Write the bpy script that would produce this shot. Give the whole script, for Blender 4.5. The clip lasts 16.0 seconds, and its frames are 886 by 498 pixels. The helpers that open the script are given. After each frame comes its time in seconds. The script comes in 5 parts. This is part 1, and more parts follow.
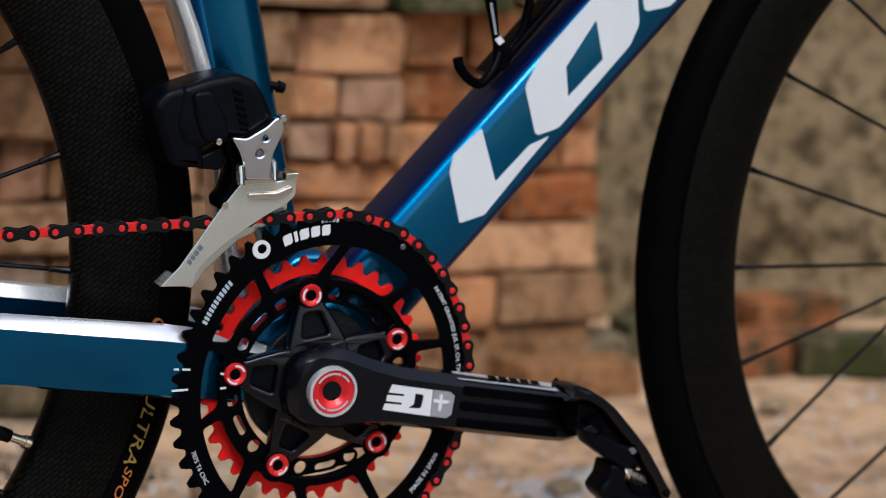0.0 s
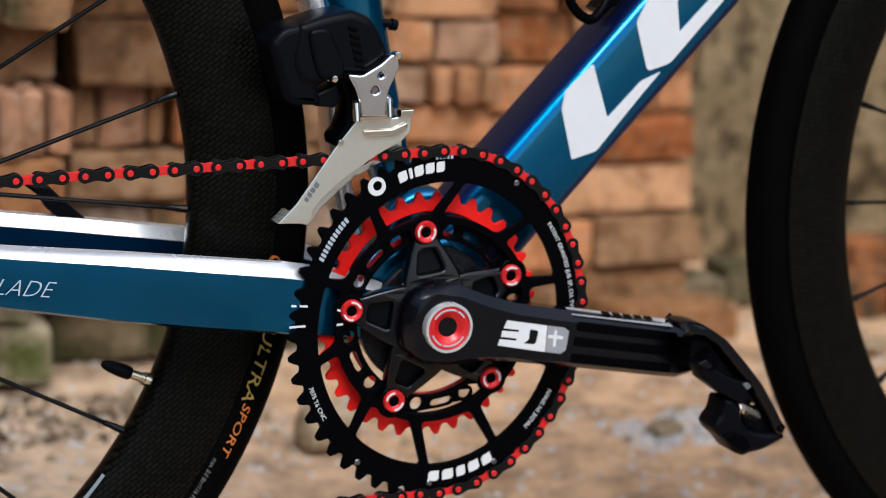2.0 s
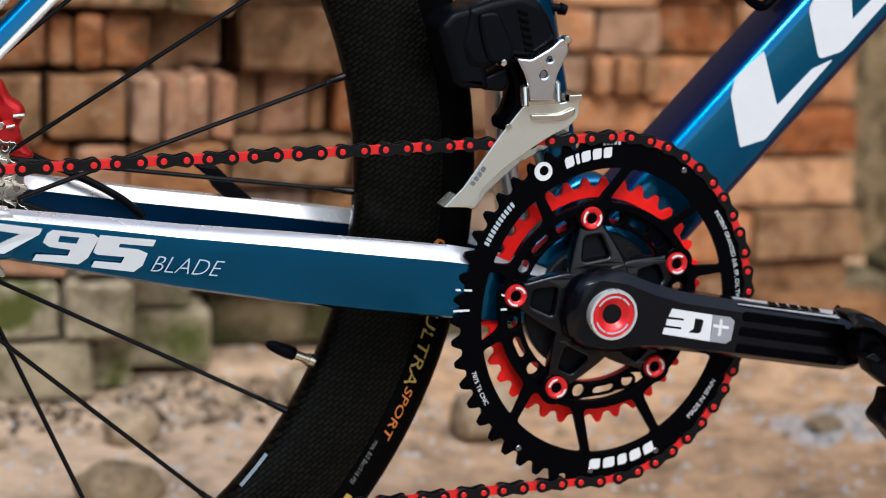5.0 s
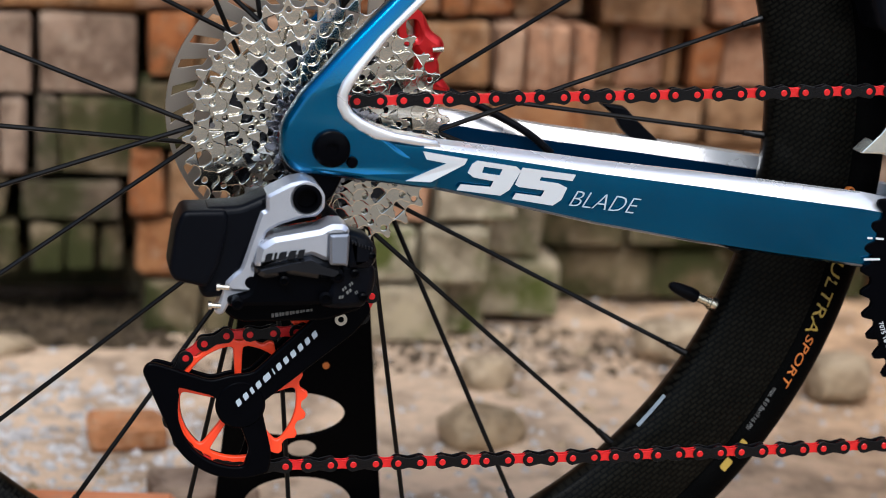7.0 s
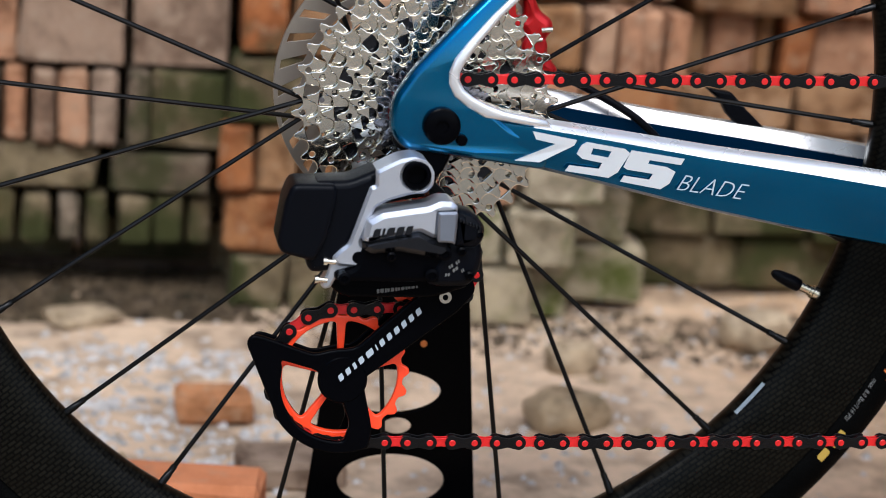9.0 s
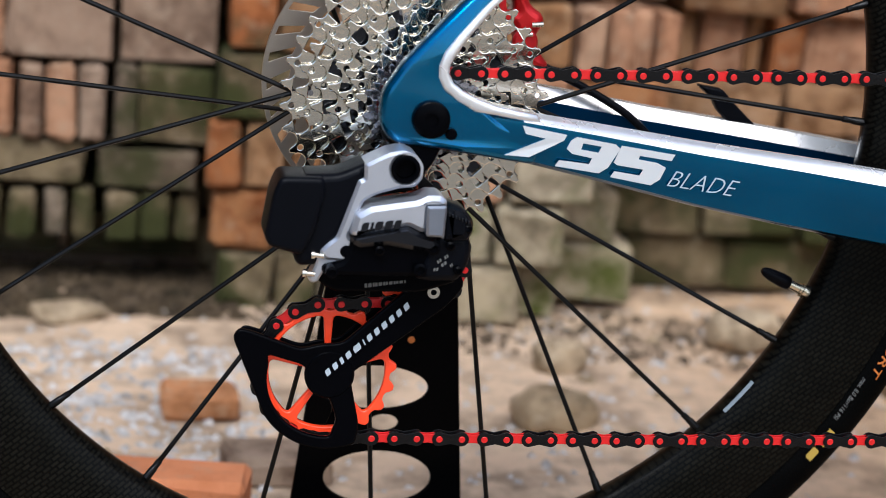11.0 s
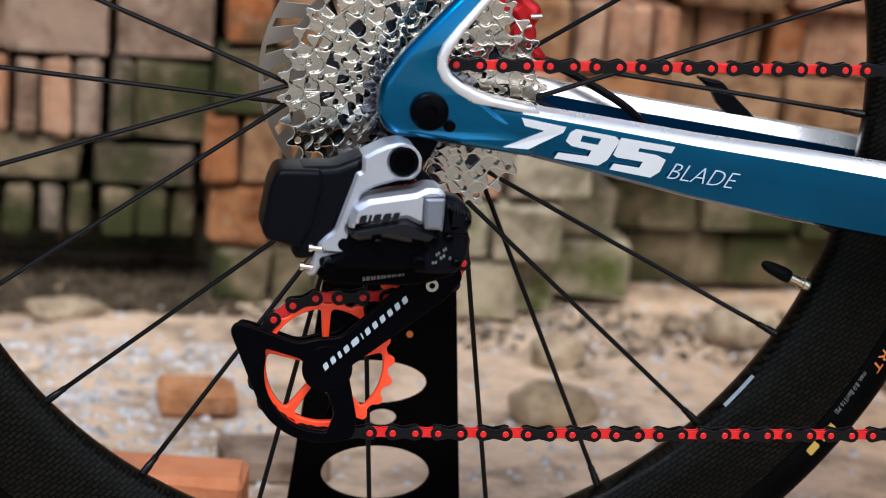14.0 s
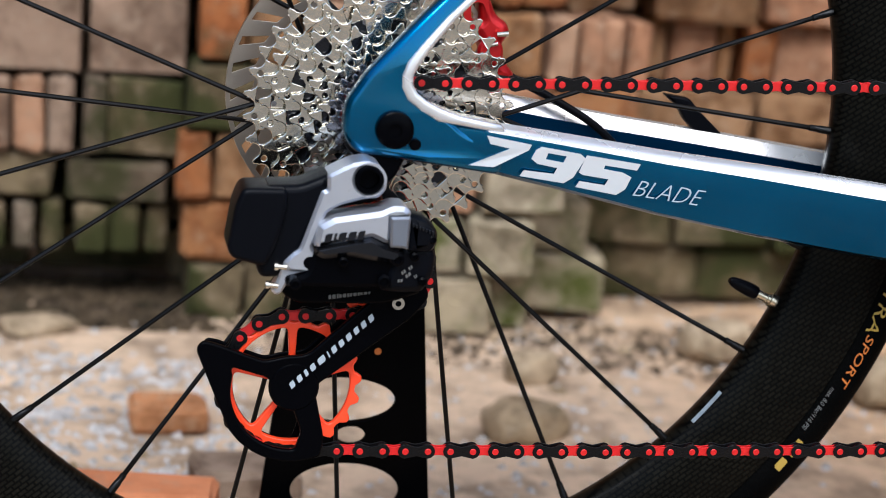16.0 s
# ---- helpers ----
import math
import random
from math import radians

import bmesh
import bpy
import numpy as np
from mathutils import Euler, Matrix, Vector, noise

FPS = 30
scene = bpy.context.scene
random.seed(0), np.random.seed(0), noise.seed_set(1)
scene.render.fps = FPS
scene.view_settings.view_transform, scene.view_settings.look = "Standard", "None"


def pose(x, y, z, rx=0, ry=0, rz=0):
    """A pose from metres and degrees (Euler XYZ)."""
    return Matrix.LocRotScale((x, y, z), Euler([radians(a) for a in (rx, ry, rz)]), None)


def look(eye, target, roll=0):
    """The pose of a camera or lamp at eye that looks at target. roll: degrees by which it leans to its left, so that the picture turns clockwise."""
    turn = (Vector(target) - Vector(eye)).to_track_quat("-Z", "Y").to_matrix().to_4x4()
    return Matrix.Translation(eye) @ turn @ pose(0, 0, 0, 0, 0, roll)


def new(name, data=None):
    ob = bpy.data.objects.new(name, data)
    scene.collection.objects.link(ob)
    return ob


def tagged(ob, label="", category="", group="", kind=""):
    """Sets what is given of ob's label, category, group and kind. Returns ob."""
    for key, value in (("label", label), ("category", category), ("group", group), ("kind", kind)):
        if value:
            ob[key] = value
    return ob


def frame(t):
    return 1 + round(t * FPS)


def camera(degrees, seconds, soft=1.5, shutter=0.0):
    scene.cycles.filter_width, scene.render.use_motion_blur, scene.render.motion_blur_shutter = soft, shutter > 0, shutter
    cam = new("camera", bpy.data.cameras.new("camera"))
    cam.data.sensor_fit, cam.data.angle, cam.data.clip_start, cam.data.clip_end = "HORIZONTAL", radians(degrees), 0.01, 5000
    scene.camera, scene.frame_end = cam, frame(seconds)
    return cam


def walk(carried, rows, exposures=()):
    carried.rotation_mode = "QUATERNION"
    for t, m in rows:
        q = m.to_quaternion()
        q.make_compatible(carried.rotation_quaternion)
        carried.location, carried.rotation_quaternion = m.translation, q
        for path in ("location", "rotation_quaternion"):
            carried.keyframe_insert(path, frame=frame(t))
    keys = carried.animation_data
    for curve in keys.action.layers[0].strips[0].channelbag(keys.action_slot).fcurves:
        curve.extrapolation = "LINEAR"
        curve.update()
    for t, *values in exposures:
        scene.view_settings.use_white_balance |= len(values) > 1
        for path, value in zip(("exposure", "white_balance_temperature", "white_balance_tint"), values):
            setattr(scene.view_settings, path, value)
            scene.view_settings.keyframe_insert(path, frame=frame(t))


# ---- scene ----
cam = camera(25.0, 16.0, 0.8)
PATH = [
    (0, (-0.0418, -1.1286, 0.5710), (0.8096, 0.6128, 0.2197), 3.36),
    (0.5, (-0.0505, -1.1245, 0.5631), (0.7638, 0.6261, 0.1716), 2.70),
    (1, (-0.0578, -1.1236, 0.5629), (0.7436, 0.6311, 0.1632), 2.48),
    (1.5, (-0.0628, -1.1237, 0.5631), (0.7239, 0.6372, 0.1616), 2.42),
    (2, (-0.0639, -1.1234, 0.5617), (0.7175, 0.6397, 0.1593), 2.51),
    (2.5, (-0.0636, -1.1217, 0.5598), (0.7148, 0.6418, 0.1533), 2.72),
    (3, (-0.0648, -1.1205, 0.5597), (0.7105, 0.6436, 0.1501), 2.86),
    (3.2, (-0.0654, -1.1198, 0.5597), (0.7089, 0.6450, 0.1513), 2.91),
    (5.3, (-0.0757, -1.1151, 0.5548), (0.5328, 0.7116, 0.1375), 2.58),
    (5.5, (-0.0809, -1.1127, 0.5549), (0.5017, 0.7220, 0.1360), 2.59),
    (6, (-0.1017, -1.1062, 0.5482), (0.4159, 0.7486, 0.1326), 2.59),
    (6.5, (-0.1258, -1.1045, 0.5418), (0.3210, 0.7686, 0.1262), 2.67),
    (7, (-0.1491, -1.1016, 0.5330), (0.2384, 0.7759, 0.0792), 3.02),
    (7.5, (-0.1651, -1.0958, 0.5259), (0.1844, 0.7842, 0.0525), 3.46),
    (8, (-0.1715, -1.0949, 0.5256), (0.1602, 0.7874, 0.0481), 3.81),
    (8.5, (-0.1731, -1.0973, 0.5277), (0.1543, 0.7869, 0.0551), 4.03),
    (11, (-0.1725, -1.0909, 0.5218), (0.1693, 0.7921, 0.0543), 4.71),
    (11.5, (-0.1721, -1.0895, 0.5191), (0.1708, 0.7931, 0.0511), 4.65),
    (12, (-0.1704, -1.0863, 0.5182), (0.1773, 0.7942, 0.0453), 4.68),
    (12.5, (-0.1696, -1.0874, 0.5183), (0.1807, 0.7924, 0.0441), 4.68),
    (13, (-0.1719, -1.0878, 0.5182), (0.1776, 0.7925, 0.0459), 4.64),
    (13.5, (-0.1721, -1.0856, 0.5180), (0.1740, 0.7960, 0.0481), 4.64),
    (14, (-0.1718, -1.0846, 0.5167), (0.1728, 0.7978, 0.0489), 4.64),
    (14.5, (-0.1685, -1.0842, 0.5188), (0.1753, 0.7976, 0.0482), 4.68),
    (15, (-0.1649, -1.0846, 0.5199), (0.1897, 0.7969, 0.0562), 4.75),
    (15.5, (-0.1633, -1.0854, 0.5206), (0.1932, 0.7969, 0.0615), 4.67),
    (16, (-0.1636, -1.0859, 0.5208), (0.1978, 0.7964, 0.0654), 4.59),
]
FOCUS, FSTOP = 1.110, 6.7
SKY, SUN, EXPOSURE = 0.12, 1.7, 0.83
walk(cam, [(t, look(eye, target, roll)) for t, eye, target, roll in PATH], [(0, EXPOSURE - 0.40, 5900, 8), (0.5, EXPOSURE - 0.2, 5950, 8), (3.2, EXPOSURE - 0.08, 6020, 8), (5.5, EXPOSURE - 0.03, 5950, 8), (16, EXPOSURE + 0.1, 5820, 8)])

# depth of field of the long lens
cam.data.dof.use_dof = True
cam.data.dof.focus_distance = FOCUS
cam.data.dof.aperture_fstop = FSTOP

# ---- light ----
world = bpy.data.worlds.new("sky")
scene.world = world
world.use_nodes = True
wn = world.node_tree.nodes
sky = wn.new("ShaderNodeTexSky")
sky.sky_type = "NISHITA"
sky.sun_disc = False
sky.sun_elevation = radians(52)
sky.sun_rotation = radians(150)
sky.air_density, sky.dust_density = 1.0, 2.5
wn["Background"].inputs[1].default_value = SKY
world.node_tree.links.new(sky.outputs[0], wn["Background"].inputs[0])
sun = new("sun", bpy.data.lights.new("sun", "SUN"))
sun.data.energy, sun.data.angle, sun.data.color = SUN, radians(25), (1.0, 0.97, 0.93)
sun.matrix_world = look((-0.7, -2.2, 3.2), (0.1, 0.0, 0.3))


# ---- materials ----
def material(name, color, rough=0.5, metal=0.0, coat=0.0, bump=0.0, bump_scale=400.0, vary=0.15, vary_scale=40.0, second=None, spec=0.5):
    """A principled material with two scales of colour variation and fine relief."""
    m = bpy.data.materials.new(name)
    m.use_nodes = True
    nt = m.node_tree
    b = nt.nodes["Principled BSDF"]
    b.inputs["Roughness"].default_value = rough
    b.inputs["Metallic"].default_value = metal
    b.inputs["Coat Weight"].default_value = coat
    b.inputs["Coat Roughness"].default_value = 0.06
    b.inputs["Specular IOR Level"].default_value = spec
    tc = nt.nodes.new("ShaderNodeTexCoord")
    n1 = nt.nodes.new("ShaderNodeTexNoise")
    n1.inputs["Scale"].default_value = vary_scale
    n1.inputs["Detail"].default_value = 6
    nt.links.new(tc.outputs["Object"], n1.inputs["Vector"])
    ramp = nt.nodes.new("ShaderNodeMix")
    ramp.data_type = "RGBA"
    dark = tuple(c * (1 - vary) for c in color)
    light = second or tuple(min(1, c * (1 + vary)) for c in color)
    ramp.inputs["A"].default_value = (*dark, 1)
    ramp.inputs["B"].default_value = (*light, 1)
    nt.links.new(n1.outputs["Fac"], ramp.inputs["Factor"])
    nt.links.new(ramp.outputs["Result"], b.inputs["Base Color"])
    n2 = nt.nodes.new("ShaderNodeTexNoise")
    n2.inputs["Scale"].default_value = bump_scale
    n2.inputs["Detail"].default_value = 4
    nt.links.new(tc.outputs["Object"], n2.inputs["Vector"])
    mr = nt.nodes.new("ShaderNodeMapRange")
    mr.inputs["To Min"].default_value = rough * 0.8
    mr.inputs["To Max"].default_value = min(1, rough * 1.25)
    nt.links.new(n2.outputs["Fac"], mr.inputs["Value"])
    nt.links.new(mr.outputs["Result"], b.inputs["Roughness"])
    if bump:
        bp = nt.nodes.new("ShaderNodeBump")
        bp.inputs["Strength"].default_value = bump
        bp.inputs["Distance"].default_value = 0.001
        nt.links.new(n2.outputs["Fac"], bp.inputs["Height"])
        nt.links.new(bp.outputs["Normal"], b.inputs["Normal"])
    return m


def weave_material(name, color, light, size, rough):
    """Carbon cloth: a twill of small cells under clear lacquer."""
    m = material(name, color, rough, 0.0, 0.0, 0.0, 300, 0.1, 30, None, 0.06)
    nt = m.node_tree
    b = nt.nodes["Principled BSDF"]
    tc = nt.nodes.new("ShaderNodeTexCoord")
    mp = nt.nodes.new("ShaderNodeMapping")
    mp.inputs["Rotation"].default_value = (0, radians(38), 0)
    nt.links.new(tc.outputs["Object"], mp.inputs["Vector"])
    br = nt.nodes.new("ShaderNodeTexBrick")
    br.inputs["Scale"].default_value = 1.0 / size
    br.inputs["Brick Width"].default_value, br.inputs["Row Height"].default_value = 1.6, 0.8
    br.inputs["Mortar Size"].default_value, br.inputs["Mortar Smooth"].default_value = 0.28, 1.0
    br.inputs["Color1"].default_value = (*light, 1)
    br.inputs["Color2"].default_value = (*[c * 0.6 for c in light], 1)
    br.inputs["Mortar"].default_value = (*color, 1)
    sw = nt.nodes.new("ShaderNodeSeparateXYZ")
    cb = nt.nodes.new("ShaderNodeCombineXYZ")
    nt.links.new(mp.outputs["Vector"], sw.inputs[0])
    nt.links.new(sw.outputs["X"], cb.inputs["X"])
    nt.links.new(sw.outputs["Z"], cb.inputs["Y"])
    nt.links.new(cb.outputs[0], br.inputs["Vector"])
    nt.links.new(br.outputs["Color"], b.inputs["Base Color"])
    return m


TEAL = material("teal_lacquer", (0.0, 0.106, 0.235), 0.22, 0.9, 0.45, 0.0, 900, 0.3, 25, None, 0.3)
NAVY = material("dark_navy_faces", (0.010, 0.024, 0.13), 0.3, 0.85, 0.12, 0.0, 900, 0.25, 20, None, 0.2)
# the teal darkened, as shade for the inner faces of the stays
SHADE_TEAL = material("shade_teal", (0.002, 0.035, 0.10), 0.3, 0.85, 0.12, 0.0, 900, 0.25, 20, None, 0.2)
SILVER = material("silver_white_lacquer", (0.76, 0.765, 0.77), 0.26, 0.7, 0.5, 0.0, 30, 0.05, 30)
WHITE = material("white_decal", (0.61, 0.62, 0.62), 0.42, 0.0, 0.15, 0.0, 700, 0.06, 60)
NUMERAL = material("silver_white_print", (0.56, 0.575, 0.58), 0.4, 0.25, 0.2, 0.0, 700, 0.05, 60)
GREY_DECAL = material("grey_decal", (0.36, 0.42, 0.47), 0.4, 0.0, 0.3, 0.0, 700, 0.1, 80)
DIM_DECAL = material("dim_grey_print", (0.10, 0.10, 0.095), 0.5, 0.0, 0.0, 0.0, 700, 0.1, 80)
ORANGE_DECAL = material("orange_decal", (0.48, 0.13, 0.015), 0.55, 0.0, 0.0, 0.0, 700, 0.2, 120)
YELLOW_DECAL = material("yellow_decal", (0.36, 0.24, 0.035), 0.55, 0.0, 0.0, 0.0, 700, 0.2, 120)
CARBON = weave_material("carbon_weave", (0.0005, 0.0005, 0.0005), (0.0072, 0.0068, 0.0052), 0.0034, 0.32)
RUBBER = material("tyre_rubber", (0.0016, 0.0016, 0.0016), 0.5, 0.0, 0.0, 0.35, 700, 0.3, 60, None, 0.012)
BLACK = material("black_anodised", (0.0010, 0.0011, 0.0017), 0.24, 0.0, 0.0, 0.06, 1600, 0.2, 90, None, 0.03)
GLOSSBLACK = material("gloss_black_forging", (0.0012, 0.0015, 0.0030), 0.2, 0.0, 0.0, 0.02, 900, 0.2, 60, None, 0.3)
PLASTIC = material("black_plastic", (0.0017, 0.0021, 0.0036), 0.34, 0.0, 0.0, 0.12, 2200, 0.2, 90, None, 0.07)
GRAINBLACK = material("grained_black_casting", (0.003, 0.0032, 0.004), 0.3, 0.0, 0.0, 0.9, 900, 0.3, 90, None, 0.2)
STANDMAT = material("black_powder_coat", (0.0009, 0.0009, 0.0011), 0.26, 0.0, 0.0, 0.06, 900, 0.2, 40, None, 0.025)
CHAINBLACK = material("black_chain_plate", (0.003, 0.003, 0.0035), 0.28, 0.0, 0.0, 0.1, 2500, 0.3, 300, None, 0.2)
RED = material("red_anodised", (0.66, 0.016, 0.018), 0.3, 0.35, 0.1, 0.05, 2000, 0.15, 200)
RINGRED = material("deep_red_anodised", (0.80, 0.012, 0.008), 0.45, 0.0, 0.0, 0.05, 2000, 0.1, 200, None, 0.15)
CALIPERRED = material("dark_red_anodised", (0.50, 0.010, 0.012), 0.3, 0.6, 0.1, 0.05, 2000, 0.15, 200)
CHAINRED = material("red_chain_plate", (0.62, 0.012, 0.012), 0.34, 0.25, 0.1, 0.05, 2500, 0.2, 300)
PULLEYRED = material("orange_red_anodised", (1.0, 0.06, 0.012), 0.36, 0.0, 0.1, 0.05, 1500, 0.1, 120)
STEEL = material("polished_steel", (0.67, 0.63, 0.54), 0.14, 1.0, 0.0, 0.25, 110, 0.1, 90)
DARKSTEEL = material("dark_plated_steel", (0.26, 0.26, 0.28), 0.2, 1.0, 0.0, 0.08, 260, 0.2, 90)
ROTORMAT = material("brushed_steel", (0.40, 0.36, 0.31), 0.3, 0.9, 0.0, 0.08, 700, 0.12, 60)
ALLOY = material("satin_silver_alloy", (0.52, 0.54, 0.59), 0.30, 0.75, 0.1, 0.06, 1200, 0.08, 80)
DARKALLOY = material("grey_anodised_alloy", (0.20, 0.22, 0.26), 0.34, 0.7, 0.1, 0.06, 1200, 0.1, 80)
DARKCHROME = material("dark_chrome", (0.032, 0.034, 0.04), 0.16, 0.9, 0.0, 0.02, 1200, 0.15, 80)
CAGEALLOY = material("pale_alloy", (0.70, 0.70, 0.62), 0.19, 0.8, 0.15, 0.04, 1200, 0.08, 60)
SPOKE = material("black_spoke", (0.002, 0.002, 0.002), 0.34, 0.0, 0.0, 0.0, 700, 0.2, 90, None, 0.15)
CHROME = material("polished_alloy", (0.60, 0.61, 0.63), 0.17, 1.0, 0.0, 0.04, 900, 0.08, 80)
BRASS = material("nickel_brass", (0.6, 0.55, 0.42), 0.25, 1.0, 0.0, 0.0, 700, 0.1, 90)


def masonry(name, base, light, moss, relief, scale, moss_amount=0.5, soft=0.2, stain=0.42):
    """Fired clay or stone: a colour of its own for each piece, blotches, pale bloom, moss and a gritty relief."""
    m = bpy.data.materials.new(name)
    m.use_nodes = True
    nt = m.node_tree
    b = nt.nodes["Principled BSDF"]
    b.inputs["Roughness"].default_value = 0.9
    b.inputs["Specular IOR Level"].default_value = 0.2
    oi = nt.nodes.new("ShaderNodeObjectInfo")
    geo = nt.nodes.new("ShaderNodeNewGeometry")
    off = nt.nodes.new("ShaderNodeVectorMath")
    off.operation = "MULTIPLY_ADD"
    nt.links.new(oi.outputs["Random"], off.inputs[0])
    off.inputs[1].default_value = (37, 53, 71)
    nt.links.new(geo.outputs["Position"], off.inputs[2])

    def noise_node(s, detail, vec):
        n = nt.nodes.new("ShaderNodeTexNoise")
        n.inputs["Scale"].default_value, n.inputs["Detail"].default_value, n.inputs["Roughness"].default_value = s, detail, 0.65
        nt.links.new(vec, n.inputs["Vector"])
        return n.outputs["Fac"]

    def ramp(fac, lo, hi):
        r = nt.nodes.new("ShaderNodeMapRange")
        r.inputs["From Min"].default_value, r.inputs["From Max"].default_value = lo, hi
        nt.links.new(fac, r.inputs["Value"])
        return r.outputs["Result"]

    def mix(fac, a, c):
        x = nt.nodes.new("ShaderNodeMix")
        x.data_type = "RGBA"
        nt.links.new(fac, x.inputs["Factor"])
        for socket, v in (("A", a), ("B", c)):
            if isinstance(v, tuple):
                x.inputs[socket].default_value = (*v, 1)
            else:
                nt.links.new(v, x.inputs[socket])
        return x.outputs["Result"]

    col = mix(oi.outputs["Random"], base, light)
    col = mix(ramp(noise_node(scale, 5, off.outputs[0]), 0.42, 0.66), col, tuple(stain * c for c in base))
    col = mix(ramp(noise_node(scale * 2.3, 6, off.outputs[0]), 0.52, 0.72), col, tuple(min(1, 0.55 * c + d) for c, d in zip(light, (0.15, 0.11, 0.075))))
    if moss_amount:
        col = mix(ramp(noise_node(scale * 0.35, 5, geo.outputs["Position"]), 1.15 - soft / 2 - moss_amount, 1.15 + soft / 2 - moss_amount), col, moss)
    nt.links.new(col, b.inputs["Base Color"])
    bp = nt.nodes.new("ShaderNodeBump")
    bp.inputs["Strength"].default_value, bp.inputs["Distance"].default_value = relief, 0.004
    nt.links.new(noise_node(scale * 7, 6, geo.outputs["Position"]), bp.inputs["Height"])
    nt.links.new(bp.outputs["Normal"], b.inputs["Normal"])
    return m


BRICK = masonry("old_clay_brick", (0.320, 0.088, 0.020), (0.330, 0.150, 0.060), (0.055, 0.042, 0.018), 0.7, 30, 0.55, 0.14)
BRICK_ORANGE = masonry("fresh_clay_brick", (0.640, 0.215, 0.085), (0.600, 0.230, 0.105), (0.120, 0.100, 0.050), 0.5, 25, 0.0, 0.2, 0.75)
STONE = masonry("field_stone", (0.40, 0.285, 0.165), (0.54, 0.42, 0.28), (0.17, 0.115, 0.05), 0.8, 30, 0.5)
ROUGHWALL = masonry("rough_weathered_render", (0.330, 0.238, 0.125), (0.330, 0.238, 0.125), (0.079, 0.056, 0.026), 1.0, 62, 0.60, 0.10)
SOIL = masonry("sandy_soil", (0.69, 0.500, 0.335), (0.69, 0.500, 0.335), (0.42, 0.275, 0.165), 1.0, 22, 0.50, 0.14)
soil_nodes, soil_links = SOIL.node_tree.nodes, SOIL.node_tree.links
soil_at = soil_nodes.new("ShaderNodeSeparateXYZ")
soil_links.new(soil_nodes["Geometry"].outputs["Position"], soil_at.inputs[0])
ochre = soil_nodes.new("ShaderNodeMapRange")        # greyer sand gives way to ochre earth along the stacks
ochre.inputs["From Min"].default_value, ochre.inputs["From Max"].default_value, ochre.inputs["To Max"].default_value = 0.30, 0.62, 0.75
soil_links.new(soil_at.outputs["X"], ochre.inputs["Value"])
tint = soil_nodes.new("ShaderNodeMix")
tint.data_type, tint.blend_type = "RGBA", "MULTIPLY"
soil_links.new(ochre.outputs["Result"], tint.inputs["Factor"])
tint.inputs["B"].default_value = (0.95, 0.79, 0.62, 1)
soil_body = soil_nodes["Principled BSDF"]
soil_links.new(soil_body.inputs["Base Color"].links[0].from_socket, tint.inputs["A"])
soil_links.new(tint.outputs["Result"], soil_body.inputs["Base Color"])
GRAVEL = masonry("pale_grit", (0.60, 0.55, 0.50), (0.84, 0.82, 0.80), (0.220, 0.165, 0.110), 0.8, 60, 0.0)

# ---- building helpers ----
PLACE = {}


def empty(name, at):
    ob = new(name)
    ob.location = at
    PLACE[ob.name] = Matrix.Translation(at)
    return ob


def part(name, data, mat, parent=None, label="", m=None):
    """Link a mesh or bmesh as one object, in world coordinates or at the pose m, under a thing or a part."""
    if isinstance(data, bmesh.types.BMesh):
        bm, data = data, bpy.data.meshes.new(name)
        bm.to_mesh(data)
        bm.free()
    ob = new(name, data)
    for one in mat if isinstance(mat, (list, tuple)) else [mat]:
        if len(data.materials) < (len(mat) if isinstance(mat, (list, tuple)) else 1):
            data.materials.append(one)
    m = m or Matrix.Identity(4)
    if parent is not None:
        ob.parent = parent
        ob.matrix_parent_inverse = PLACE[parent.name].inverted()
    ob.matrix_basis = m
    PLACE[ob.name] = m
    if label:
        ob["label"] = label
    return ob


def smooth(mesh, angle=35):
    mesh.shade_smooth()
    mesh.set_sharp_from_angle(angle=radians(angle))
    return mesh


def plate(loops, y0, y1, bevel=0.0, res=2):
    """A plate in the x-z plane from y0 (near) to y1: the first loop is its outline, the others are holes."""
    cu = bpy.data.curves.new("plate", "CURVE")
    cu.dimensions, cu.fill_mode = "2D", "BOTH"
    bevel = min(bevel, abs(y1 - y0) * 0.45)
    cu.extrude = abs(y1 - y0) / 2 - bevel
    cu.bevel_depth, cu.bevel_resolution = bevel, res
    cu.offset = -bevel
    for loop in loops:
        sp = cu.splines.new("POLY")
        sp.points.add(len(loop) - 1)
        for p, (x, z) in zip(sp.points, loop):
            p.co = (x, z, 0, 1)
        sp.use_cyclic_u = True
    ob = bpy.data.objects.new("plate", cu)
    mesh = bpy.data.meshes.new_from_object(ob)
    bpy.data.objects.remove(ob)
    bpy.data.curves.remove(cu)
    bm = bmesh.new()
    bm.from_mesh(mesh)
    bmesh.ops.remove_doubles(bm, verts=bm.verts, dist=0.000004)
    bm.to_mesh(mesh)
    bm.free()
    mesh.transform(Matrix.Translation((0, (y0 + y1) / 2, 0)) @ pose(0, 0, 0, 90, 0, 0))
    smooth(mesh)
    for p in mesh.polygons:      # the two broad faces stay flat
        p.use_smooth = abs(p.normal.y) < 0.999
    return mesh


